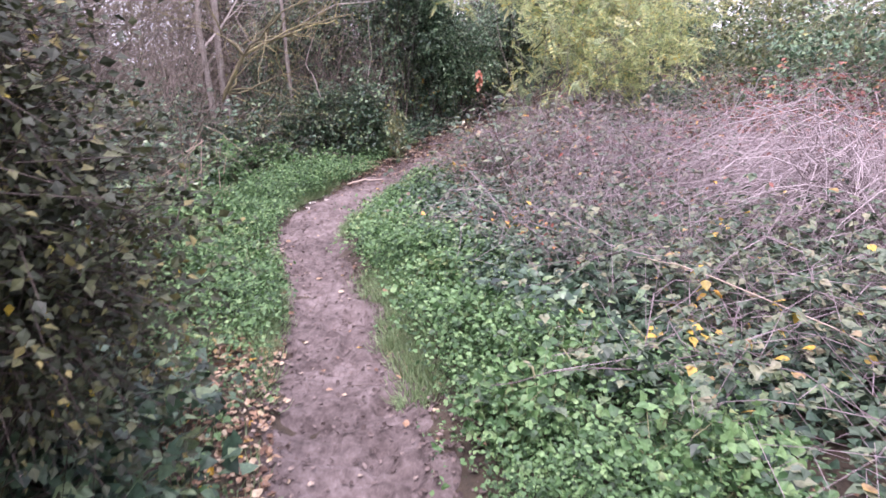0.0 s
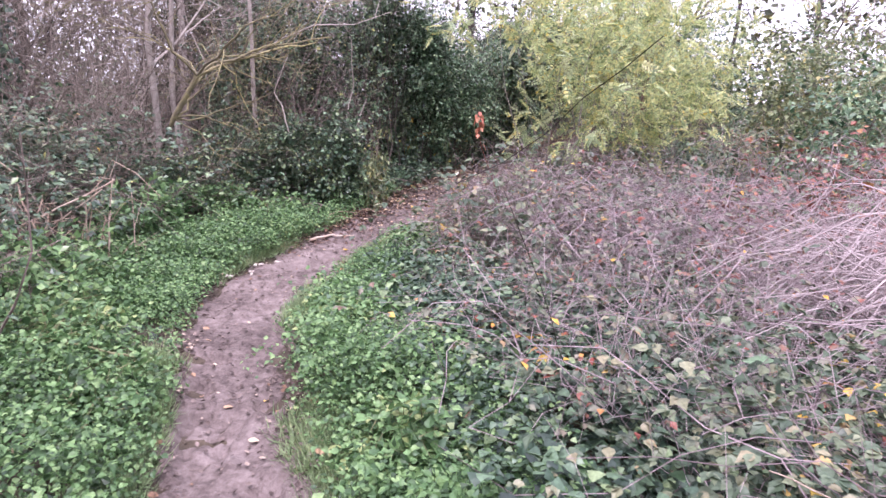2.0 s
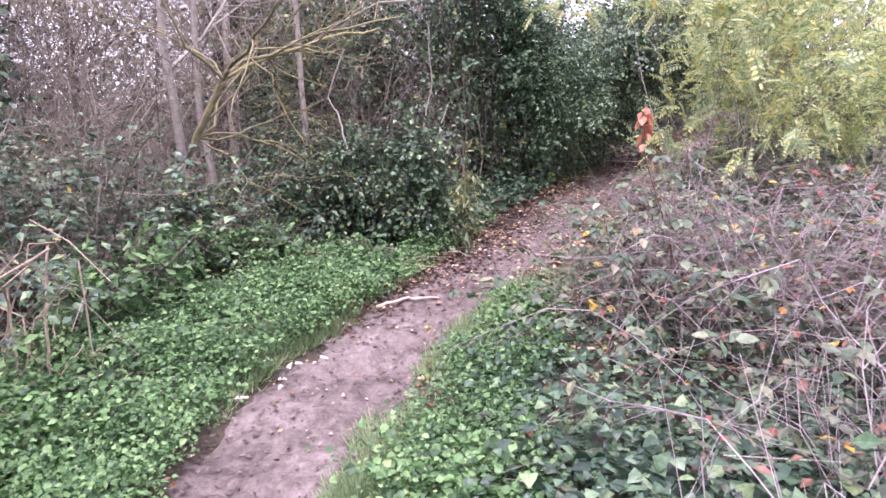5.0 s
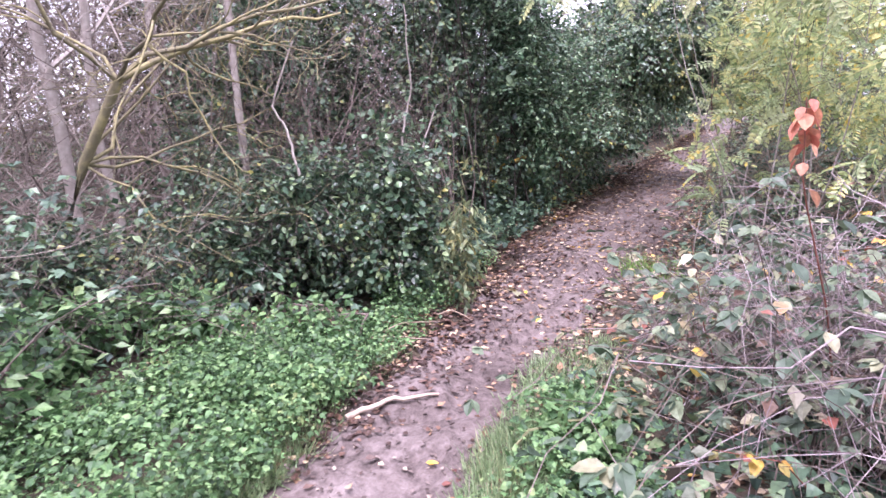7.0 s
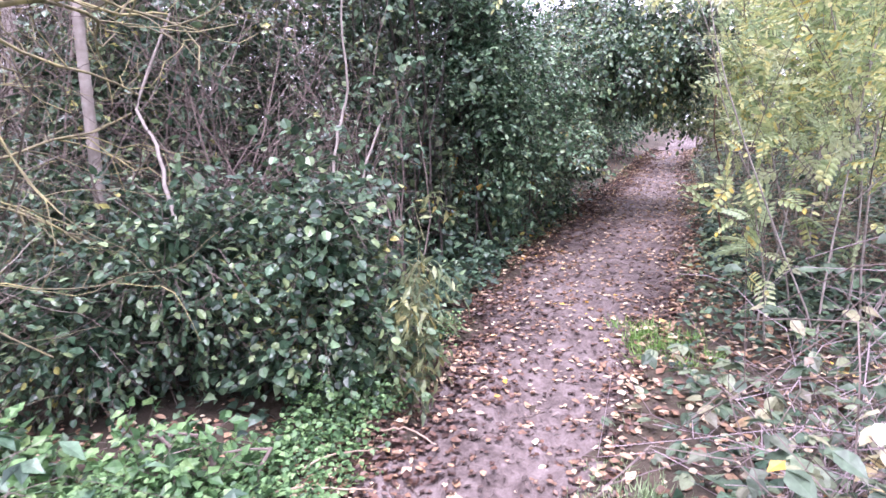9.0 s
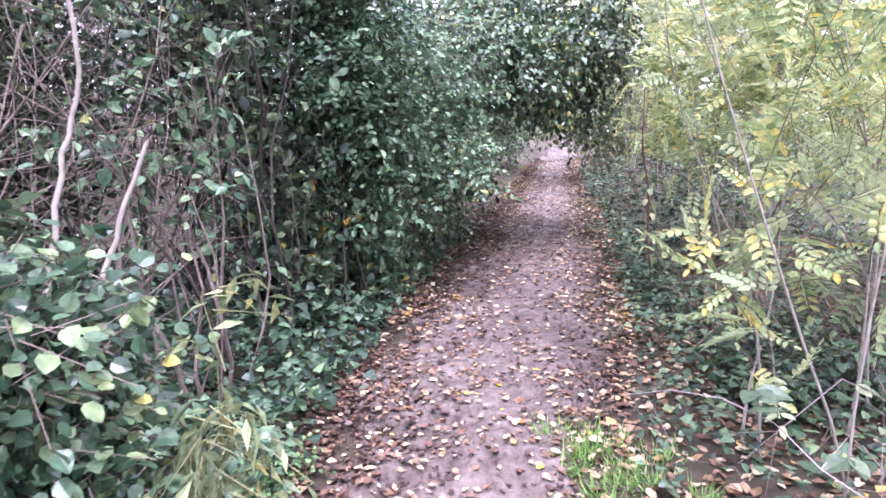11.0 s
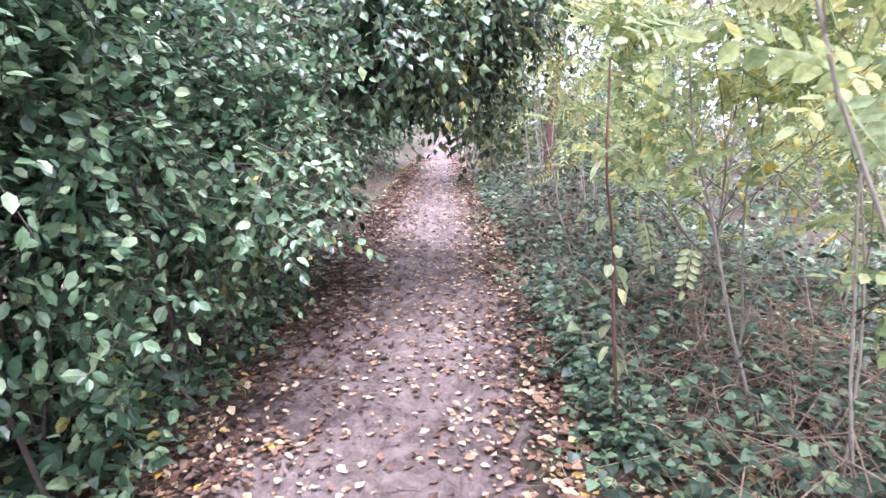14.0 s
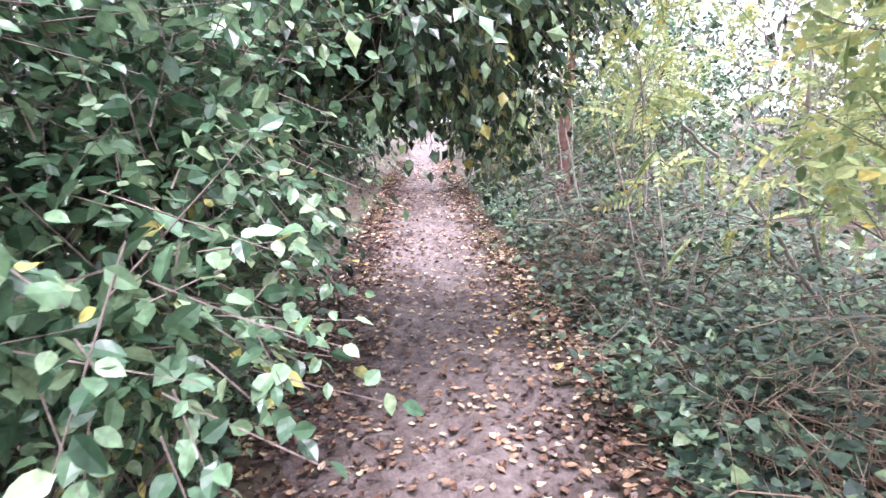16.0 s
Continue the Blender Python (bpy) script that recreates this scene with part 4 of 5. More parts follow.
# ---- left of the path ----
shrub("hawthorn_bush", -1.5, 1.75, .62, .8, 2.2, 3200, HERB, .034, M_OLIVE, "dark thorny bush with small olive and yellow leaves", "bush", 101, 8, .25, .25, 30, M_DARKBARK, .45, 9, M_YELLOW, 110, "yellow autumn leaves", core=2200)
shrub("hawthorn_bush", -1.85, 3.0, .4, .55, .75, 600, HERB, .034, M_OLIVE, "low olive thorn shoots beside the path", "bush", 133, 8, .2, .25, 14, M_DARKBARK, .45, 6, M_YELLOW, 14, "yellow autumn leaves")
shrub("ivy_bush", -1.5, 1.9, .6, .8, .42, 1300, LOBED, .06, M_IVY, "low dark ivy and bramble heap beside the path", "bush", 102, 6, .16)
cane_thicket("bramble_thicket", -4.0, 5.6, 1.5, 1.6, 1.15, 200, 1800, "brown bramble thicket with few grey-green leaves", "bramble", 103, M_TWIG, M_EVER)
cane_thicket("dead_stalk_heap", -3.1, 6.6, .55, .45, .75, 34, 0, "tangle of broken dry brown stalks", "dead stalks", 134, M_STALK, None, OVAL, .05, .0050, (.2, .6))
cane_thicket("bramble_thicket", -4.0, 8.2, 1.3, 1.6, 1.35, 200, 2200, "bramble thicket with grey-green leaves behind the verge", "bramble", 104, M_TWIG, M_IVY)
shrub("bramble_bush", -3.9, 8.2, 1.1, 1.2, 1.4, 850, HERB, .05, M_GLAUCOUS, "grey-green bramble bush with brown stalks", "bush", 105, 7, .2)
shrub("bramble_bush", -5.6, 7.0, 1.3, 1.3, 1.7, 750, HERB, .05, M_GLAUCOUS, "grey-green bramble bush in the thicket", "bush", 106, 7, .2)
shrub("bramble_bush", -3.6, 6.3, .6, .8, .8, 500, OVAL, .05, M_EVER, "low grey-green bramble bush behind broken stalks", "bush", 108, 7, .2)
shrub("nettle_clump", -2.85, 7.8, .4, .7, .5, 420, HERB, .065, M_HERB, "tall green nettles beside broken stalks", "nettles", 107, 6, .14)
shrub("nettle_clump", -2.75, 6.0, .4, .6, .42, 360, HERB, .065, M_HERB, "tall green nettles at the thicket's foot", "nettles", 109, 6, .14)
shrub("ivy_mound", -2.2, 10.4, 1.1, .75, 1.2, 3000, OVAL, .046, M_EVER, "dense rounded ivy mound with glossy dark leaves", "bush", 110, 6, .18, .35, 18, M_TWIG, .36, 9, None, 0, "", "", (), 260, M_EVER_P, core=5000)
shrub("ivy_mound", -1.3, 10.15, .5, .42, 1.1, 1100, ROUND, .042, M_EVER, "upright ivy bush with glossy dark leaves", "bush", 111, 6, .18, .35, 12, M_TWIG, .36, 7, None, 0, "", "", (), 200, M_EVER_P, core=2200)
shrub("willowherb", -.78, 10.05, .15, .2, .95, 260, SLIM, .085, M_LIMED, "drooping yellow-green willowherb beside the mud", "herb", 112, 6, .2, .9, 8, M_OLIVESTEM)
# The two high extra lumps are unseen boughs, added to shade the path.
shrub("dark_thicket", -1.2, 13.3, 1.5, 1.1, 3.4, 2200, HERB, .06, M_EVER, "dark evergreen thicket with dead inner branches and added unseen shading boughs", "thicket", 113, 7, .24, .3, 40, M_DARKBARK, .3, 10, lift=1.6, core=5000, extra=((-.5, 12.2, 3.7, 1.0, 1.0, .6), (-.9, 11.2, 3.6, .9, .9, .5)))
shrub("evergreen_bush", -.1, 13.2, .8, .95, 2.9, 3000, OVAL, .048, M_BROAD, "dark glossy evergreen bush leaning over the path", "bush", 114, 7, .22, .3, 20, M_DARKBARK, .4, lift=1.0, core=6000)
shrub("hedge_shrub", .4, 14.0, .8, .9, 2.5, 2900, MID_OVAL, .046, M_BROAD, "broad-leaved green shrub leaning towards the path", "shrub", 115, 7, .24, .3, 22, M_TWIG, .25, 8, M_YELLOW, 6, "yellow leaves", "", ((.85, 13.9, 1.5, .45, .5, .35), (.6, 13.4, 1.15, .45, .4, .45)), 300, M_BROAD_P, .5, core=6500)
shrub("hedge_shrub", -.6, 12.85, .42, .45, 1.15, 700, OVAL, .055, M_EVER, "shrub with green and yellow leaves over dark ground", "shrub", 116, 6, .22, .4, 12, M_DARKBARK, .4, 6, M_YELLOW, 60, "clear yellow autumn leaves", "", (), 90, M_EVER_P, .45, core=1800)
shrub("hedge_shrub", -1.0, 11.5, .4, .4, 2.0, 170, MID_OVAL, .062, M_BROAD, "tall shrub with pale green leaves over the path edge", "shrub", 119, 6, .25, .4, 10, M_TWIG, .5, 6, lift=1.0)
shrub("overhanging_shrub", 1.05, 16.0, .7, .9, 2.4, 900, OVAL, .07, M_EVER, "dark green shrub with drooping leaves beside the path", "shrub", 117, 7, .26, .6, 18, M_TWIG, .25, 7, core=3500)
shrub("arching_shrub", .85, 15.15, .4, .5, 2.5, 3900, HERB, .062, M_EVER, "dark shrub with drooping leaves arching over the path", "shrub", 122, 7, .24, .7, 14, M_TWIG, .3, 3, None, 0, "", "",
      ((1.9, 16.4, 2.45, .8, .6, .55), (1.3, 14.9, 2.2, .55, .5, .5), (1.75, 14.95, 2.3, .55, .5, .55), (2.25, 14.8, 2.35, .5, .5, .5), (2.7, 15.0, 2.5, .45, .5, .5), (1.1, 14.7, 1.8, .45, .45, .5), (1.6, 15.6, 2.6, .8, .7, .5), (1.5, 14.25, 2.1, .5, .4, .4), (2.0, 14.6, 2.05, .5, .4, .42), (2.45, 15.15, 2.0, .45, .4, .5), (1.9, 15.4, 2.1, .6, .5, .45)), core=7000)
shrub("hedge_shrub", 1.7, 18.6, .9, 1.2, 2.6, 900, HERB, .08, M_EVER, "green shrub beside the far path", "shrub", 118, 7, .26, .45, 16, M_TWIG, .25, core=2500)
shrub("hedge_shrub", 4.0, 23.0, 1.1, 1.6, 2.8, 800, HERB, .09, M_BROAD, "green shrub beside the far path", "shrub", 120, 7, .26, .45, 16, M_TWIG, .25)

shrub("hedge_shrub", 5.6, 27.5, 1.3, 1.6, 3.0, 700, HERB, .10, M_BROAD, "green shrub at the far bend of the path", "shrub", 124, 7, .26, .45, 14, M_TWIG, .25)
shrub("hedge_shrub", 2.6, 20.6, .9, 1.1, 2.7, 700, HERB, .09, M_BROAD, "green shrub beside the far path", "shrub", 125, 7, .26, .45, 14, M_TWIG, .25)
shrub("hedge_shrub", 10.6, 36.5, 1.6, 2.0, 3.2, 600, HERB, .14, M_LIMED, "pale green shrub beyond the far bend", "shrub", 126, 7, .3, .45, 14, M_TWIG, .25)
shrub("hedge_shrub", 14.0, 44, 4.5, 2.5, 4.2, 1300, HERB, .22, M_LIMED, "pale scrub where the far path bends away", "shrub", 130, 7, .4, .45, 14, M_TWIG, .25)
# Each extra lump is a bough added over the far path to shade it.
for bx, by, rx, h, n_, mt, sd in ((2.2, 20.0, .8, 3.6, 900, M_EVER, 141), (3.6, 21.6, .9, 3.8, 800, M_BROAD, 142), (5.6, 20.2, .7, 2.6, 600, M_LIMED, 143), (7.9, 24.6, 1.1, 3.2, 600, M_LIMED, 144), (7.0, 29.5, 1.4, 4.2, 700, M_BROAD, 145), (11.2, 30.5, 1.6, 2.6, 700, M_LIMED, 146)):
    shrub("wayside_shrub", bx, by, rx, rx * 1.2, h, n_, HERB, .085, mt, "leafy shrub leaning over the far path", "shrub", sd, 7, .28, .5, 12, M_TWIG, .3, 7, None, 0, "", "", ((bx + (.9 if bx < by * .27 else -.9), by, h * .8, 1.0, 1.0, .6),))
for bx, by, rr, h, sd in ((.35, 2.3, .28, .24, 151), (.72, 2.7, .3, .27, 152), (.22, 3.2, .25, .22, 153), (-.1, 4.1, .22, .2, 154), (.8, 1.8, .3, .28, 155), (-1.55, 4.3, .28, .24, 156), (-1.95, 4.9, .32, .3, 157), (-2.3, 5.4, .3, .32, 158), (-.3, 8.0, .16, .2, 159)):
    shrub("nettle_clump", bx, by, rr, rr, h, 150, NETTLE, .046, M_HERB, "bright green clump of broad-leaved herbs on the verge", "nettles", sd, 6, .09, .3, 5, M_OLIVESTEM)
shrub("nettle_clump", -2.5, 9.2, .5, .25, .35, 260, HERB, .06, M_HERB, "green nettles before the ivy mound", "nettles", 127, 6, .12)
shrub("nettle_clump", -3.1, 8.75, .4, .35, .45, 280, HERB, .065, M_HERB, "tall green nettles before the brambles", "nettles", 128, 6, .12)
shrub("nettle_clump", -1.75, 9.3, .35, .2, .25, 150, HERB, .055, M_HERB, "low green nettles before the ivy mound", "nettles", 129, 6, .12)
for sx, sy, a, ln in ((-1.35, 9.35, .5, .5), (-1.1, 9.55, 2.6, .35), (-1.55, 9.2, .15, .6), (-2.1, 9.15, .35, .55), (-.95, 9.75, -.6, .3)):
    stick("dead_stalk", [(sx, sy, float(land(sx, sy)) + .02), (sx + .5 * ln * math.cos(a), sy + .5 * ln * math.sin(a), float(land(sx, sy)) + .07), (sx + ln * math.cos(a), sy + ln * math.sin(a), float(land(sx, sy)) + .03)], .006, .003, M_STALK, "dry brown stalk lying before the ivy", "stalk", 5)

# ---- right of the path ----
cane_thicket("bramble_mound", 1.75, 3.2, .95, 1.0, .5, 150, 2300, "grey-green bramble heap with large pale leaves", "bramble", 201, M_CANE, M_GLAUCOUS, NETTLE, .052)
cane_thicket("bramble_mound", 2.2, 1.7, .8, .9, .4, 110, 1700, "low bramble heap with grey-green leaves", "bramble", 212, M_CANE, M_GLAUCOUS, NETTLE, .048)
cane_thicket("bramble_mound", 1.3, 5.0, .8, 1.0, .6, 80, 900, "purple bramble stems with dark red leaves over ivy", "bramble", 208, M_CANE, M_BRAMBLE, HERB, .042)
cane_thicket("bramble_mound", 2.0, 6.3, 1.4, 1.3, .9, 230, 1500, "tangled purple bramble stems with dark red leaves", "bramble", 202, M_CANE, M_BRAMBLE, HERB, .047)
cane_thicket("dry_stalks", 1.2, 5.3, .8, 1.3, .8, 110, 380, "thin upright dry stalks with rusty leaves over ivy", "dead stalks", 213, M_STRAW, M_BRAMBLE, HERB, .04, .0022, (.08, .3))
cane_thicket("dry_stalks", 2.3, 7.2, 1.2, 1.0, 1.05, 150, 700, "thin upright reddish stalks with rusty leaves", "dead stalks", 214, M_CANE, M_BRAMBLE, HERB, .045, .0024, (.1, .4))
cane_thicket("dry_stalks", .95, 8.3, .55, .7, .95, 80, 160, "thin upright pale stalks beside the path", "dead stalks", 215, M_STRAW, M_GLAUCOUS, HERB, .045, .0022, (.08, .35))
cane_thicket("bramble_mound", 1.8, 7.9, 1.3, 1.0, 1.0, 260, 1100, "tangled grey bramble stems with brown leaves", "bramble", 203, M_CANE, M_BRAMBLE)
cane_thicket("bramble_mound", 4.1, 7.3, 1.7, 1.8, 1.2, 330, 1500, "tall tangle of bramble stems with rusty leaves", "bramble", 204, M_CANE, M_RUST)
cane_thicket("dead_stalk_heap", 3.3, 4.8, .6, .8, 1.0, 420, 0, "heap of pale dead stalks bent over", "dead stalks", 205, M_STRAW, None, OVAL, .05, .0045, (.7, 1.5), True, (3.3, .5))
cane_thicket("dead_stalk_heap", 3.6, 6.0, .8, .7, .95, 260, 0, "heap of pale lilac dead stalks over brambles", "dead stalks", 209, M_STRAW, None, OVAL, .05, .0036, (.7, 1.4), True, (3.6, .7))
cane_thicket("bramble_mound", 3.6, 3.2, 1.2, 1.1, .7, 190, 2400, "bramble heap with grey-green leaves", "bramble", 206, M_CANE, M_GLAUCOUS, NETTLE, .055)
cane_thicket("bramble_mound", 1.2, 9.0, .65, .8, .6, 110, 700, "low brambles with pale and red leaves", "bramble", 207, M_CANE, M_GLAUCOUS, MID_OVAL, .075)
cane_thicket("bramble_mound", .5, 7.9, .55, .7, 1.0, 130, 520, "low brambles with pale, yellow and red leaves", "bramble", 210, M_TWIG, M_GLAUCOUS, MID_OVAL, .065)
for sx, sy, sh, sn, nn, sd, sg_ in ((1.5, 10.5, 2.8, 3, 377, 211, 130), (1.85, 10.8, 3.2, 3, 459, 212, 100), (2.9, 11.0, 1.7, 3, 300, 213, 0), (2.35, 11.8, 2.4, 2, 295, 214, 130),
                                    (2.75, 12.7, 2.8, 3, 459, 215, 130), (3.2, 13.4, 2.3, 3, 420, 216, 0), (3.2, 14.6, 3.0, 3, 508, 217, 0), (4.0, 15.6, 3.2, 3, 508, 218, 0),
                                    (4.7, 13.6, 2.0, 3, 350, 219, 0), (4.7, 17.4, 3.3, 3, 508, 220, 0), (5.9, 16.0, 3.8, 3, 574, 221, 0), (6.2, 19.6, 3.4, 3, 508, 222, 0),
                                    (3.6, 11.6, 1.8, 3, 330, 223, 0), (1.35, 10.75, 1.3, 2, 60, 224, 45)):
    sapling("locust_sapling", sx, sy, sh, sn, int(nn * 1.25), "slender sapling with drooping yellow-green feathered leaves", sd, None, .165, low=.3 if sh > 1.5 else .12, singles=sg_, blade=PINNATE_FINE if sg_ else None)
for bx, by, rx, h, sd in ((3.2, 12.2, .8, .75, 231), (3.6, 14.6, .8, .7, 232), (4.9, 11.8, 1.0, 1.2, 233), (4.6, 16.4, .9, .8, 234), (6.6, 13.8, 1.2, 1.5, 235), (2.5, 11.5, .6, .5, 236), (2.7, 13.9, .5, .45, 237), (4.6, 17.0, .6, .9, 238), (4.0, 15.8, .5, .7, 239)):
    cane_thicket("undergrowth", bx, by, rx, rx, h, 55, 480, "tangle of brown stalks and ivy under saplings", "undergrowth", sd, M_STALK if sd % 2 else M_TWIG, M_IVY, LOBED, .050, .0034)
for bx, by, rx, h, sd in ((2.7, 12.9, .5, .4, 251), (3.1, 13.6, .6, .45, 252), (3.3, 14.9, .6, .4, 253), (2.5, 11.9, .4, .35, 254)):
    cane_thicket("dead_stalk_heap", bx, by, rx, rx, h, 60, 0, "fallen dry brown stalks over ivy and leaf litter", "dead stalks", sd, M_STALK, None, OVAL, .05, .0034, (.3, .9))
for bx, by, rx, h, sd in ((5.6, 10.4, 1.4, 2.0, 242), (7.8, 11.6, 1.7, 2.9, 241), (8.2, 8.0, 1.7, 2.7, 248), (7.0, 9.6, 1.2, 2.6, 250), (6.4, 5.6, 1.3, 1.3, 244), (9.6, 14.0, 1.9, 2.8, 245), (6.6, 18.2, 1.6, 3.2, 246), (8.6, 16.4, 1.6, 3.4, 249), (6.2, 12.4, 1.2, 2.4, 251), (7.8, 20.9, 1.2, 1.8, 247)):
    shrub("scrub_bush", bx, by, rx, rx, h, 800, HERB, .085, M_LIMED if sd % 2 else M_BROAD, "yellowing green scrub behind the brambles", "bush", sd, 7, .26)


def leafy_wand(name, pts, blade, size, mat, label, seed, n, hang=.8, r0=.005, bark=None, low=.5):
    """A single bare stem that keeps a few leaves at its top."""
    r = rng(seed)
    ob = thing(name, pts[0][0], pts[0][1], label, "sapling")
    pts = np.array(pts, float)
    t = np.linspace(0, len(pts) - 1, 14)
    fine = np.stack([np.interp(t, np.arange(len(pts)), pts[:, c]) for c in range(3)], -1)
    g = Geo()
    g.tubes(fine[None], np.linspace(r0, r0 * .4, 14)[None], 5)
    part("stem", g, bark or M_REDSTEM, ob, smooth=True)
    q = (low + (1 - low) * r.random(n)) * 13
    i = np.minimum(q.astype(int), 12)
    pos = fine[i] + (fine[i + 1] - fine[i]) * (q - i)[:, None]
    a = r.random(n) * 6.283
    o = np.stack([np.cos(a), np.sin(a), np.zeros(n)], -1)
    leaf_parts(ob, r, blade, pos + o * .02, o * .5 - UP * hang, o + UP * .4, size, mat)
    return ob


leafy_wand("red_leaved_sapling", [(.78, 8.05, 0), (.62, 7.9, .6), (.42, 7.75, 1.1), (.40, 7.72, 1.38)], ROUND, .058, M_CORAL_P, "thin sapling with hanging coral-pink autumn leaves", 601, 20, .8, .005, None, .66)
leafy_wand("bramble_shoot", [(.5, 8.5, 0), (.35, 8.4, .4), (.26, 8.32, .78)], ROUND, .062, M_CREAM_P, "bramble shoot with cream and yellow leaves", 602, 11, .3, .004, None, .6)
leafy_wand("bramble_shoot", [(.75, 4.7, 0), (.6, 4.5, .3), (.46, 4.38, .46)], ROUND, .045, M_YELLOW_P, "bramble shoot with yellow leaves", 603, 6, .3, .003, None, .6)
leafy_wand("bramble_shoot", [(1.4, 3.1, 0), (1.3, 3.0, .35), (1.2, 2.9, .5)], ROUND, .05, M_YELLOW_P, "bramble shoot with yellow leaves", 604, 6, .3, .003, None, .6)
leafy_wand("bramble_shoot", [(.5, 7.5, 0), (.2, 7.3, .35), (-.05, 7.2, .45)], ROUND, .045, M_YELLOW_P, "bramble shoot with orange-yellow leaves over the path edge", 605, 9, .3, .003, None, .4)
leafy_wand("yellow_branch", [(-.6, 13.0, .1), (-.5, 12.85, .6), (-.3, 12.75, .85), (-.08, 12.6, .93)], ROUND, .062, M_YELLOW_P, "low hedge branch with clear yellow leaves", 607, 16, .45, .006, M_TWIG, .5)
leafy_wand("yellow_branch", [(-.7, 12.9, .1), (-.6, 12.75, .45), (-.42, 12.65, .68)], ROUND, .06, M_YELLOW_P, "low hedge branch with clear yellow leaves", 608, 9, .45, .005, M_TWIG, .6)
leafy_wand("yellow_branch", [(-.7, 12.9, .2), (-.55, 12.8, .9), (-.36, 12.65, 1.2)], ROUND, .06, M_YELLOW_P, "low hedge branch with clear yellow leaves", 609, 8, .45, .005, M_TWIG, .65)
leafy_wand("thin_stem", [(2.04, 12.62, .1), (2.0, 12.64, .4), (1.93, 12.6, .7), (1.95, 12.66, 1.05), (1.84, 12.6, 1.35), (1.86, 12.64, 1.75)], ROUND, .07, M_LIME_P, "slim red-brown stem with few yellow-green leaves", 606, 16, .7, .010, M_REDBARK, .3)

# ---- background trees ----
for tx, ty, h, rad, bark, sd, ivy, ln in ((-3.55, 10.1, 5.5, .05, M_PALE, 301, 0, .09), (-3.4, 10.25, 5.2, .042, M_PALE, 302, 0, .08), (-2.35, 10.5, 5.8, .036, M_PALE, 303, 0, 0), (-5.9, 10.5, 6, .13, M_DARKBARK, 304, 2200, 0),
                                          (-6.5, 8.4, 5, .06, M_PALE, 305, 0, .03), (-7.5, 12.5, 7, .09, M_PALE, 306, 0, 0), (-4.5, 13.5, 7, .08, M_PALE, 307, 0, 0), (-1.5, 16.5, 7, .1, M_DARKBARK, 308, 900, 0),
                                          (6.9, 22, 10, .16, M_DARKBARK, 309, 1800, 0), (5.1, 18, 9, .065, M_REDBARK, 310, 0, 0), (11.5, 28, 10, .10, M_DARKBARK, 311, 0, 0), (12.5, 24, 9, .12, M_DARKBARK, 312, 800, 0),
                                          (-9.5, 17, 8, .12, M_DARKBARK, 313, 0, 0), (-5, 20, 9, .13, M_DARKBARK, 314, 700, 0), (1.0, 23, 9, .13, M_DARKBARK, 315, 900, 0), (-10, 6, 8, .1, M_PALE, 316, 0, 0),
                                          (14, 17, 9, .12, M_DARKBARK, 317, 600, 0), (-4, -9, 8, .12, M_DARKBARK, 318, 400, 0), (5, -9, 8, .1, M_PALE, 319, 0, 0)):
    tree("bare_tree", tx, ty, h, rad, "slender leafless tree with fine grey twigs" if not ivy else "bare tree with its trunk wrapped in ivy", "tree", sd, bark, (ln, 0), 4, 3, None, 0, ivy=ivy, first=.15, spread=.38)


def lichen_tree(x, y):
    r = rng(320)
    ob = thing("lichen_tree", x, y, "low leaning tree with yellow lichen on crooked branches", "tree")
    z = float(land(x, y))
    line = np.array([(x, y, z - .05), (x + .1, y - .05, z + .55), (x + .38, y - .12, z + 1.1), (x + .72, y - .2, z + 1.6)])
    g = Geo()
    g.tubes(line[None], np.array([[.055, .04, .034, .03]]), 8)
    part("trunk", g, M_LICHEN, ob, smooth=True)
    for d, ln, rad, i in (((1, .05, .30), 1.7, .022, 3), ((1, .4, .2), 1.7, .019, 3), ((.9, -.1, .55), 1.6, .018, 3), ((.85, .6, .4), 1.6, .016, 2), ((.4, .4, .9), 1.5, .016, 3), ((1, .5, .05), 1.4, .013, 2), ((1, -.25, .12), 1.3, .012, 2), ((.9, .2, -.05), 1.2, .010, 2), ((-.5, .1, .9), 1.2, .013, 3), ((.6, -.3, .8), 1.3, .013, 2)):
        mine = []
        limbs(r, line[i], d, ln, rad, 2, 6, .27, .03, mine, 8)
        part("limb", limb_geo([a for a in mine if clear_of_path(a[0], .4).all()], 5), M_LICHEN, ob, smooth=True)
    return ob


lichen_tree(-3.55, 9.75)
shrub("ivy_thicket", -3.1, 11.9, 1.1, .8, 2.5, 1500, HERB, .06, M_EVER, "dark ivy over dead branches behind the mound", "thicket", 123, 7, .2, .3, 26, M_DARKBARK, .5, 9, core=2500)
shrub("dark_thicket", -2.7, 13.0, 1.3, .8, 3.7, 1900, HERB, .062, M_EVER, "dark evergreen thicket behind the ivy mound", "thicket", 131, 7, .24, .3, 30, M_DARKBARK, .4, 10, core=1800)
shrub("dark_thicket", -4.6, 14.2, 1.3, .9, 3.4, 1100, HERB, .07, M_OLIVE, "dull brown-green thicket among bare trees", "thicket", 132, 7, .26, .3, 30, M_GREYTWIG, .5, 9)
shrub("bramble_bush", -3.1, 9.3, .55, .5, .95, 600, HERB, .05, M_EVER, "grey-green brambles round a leaning tree", "bush", 121, 7, .2)


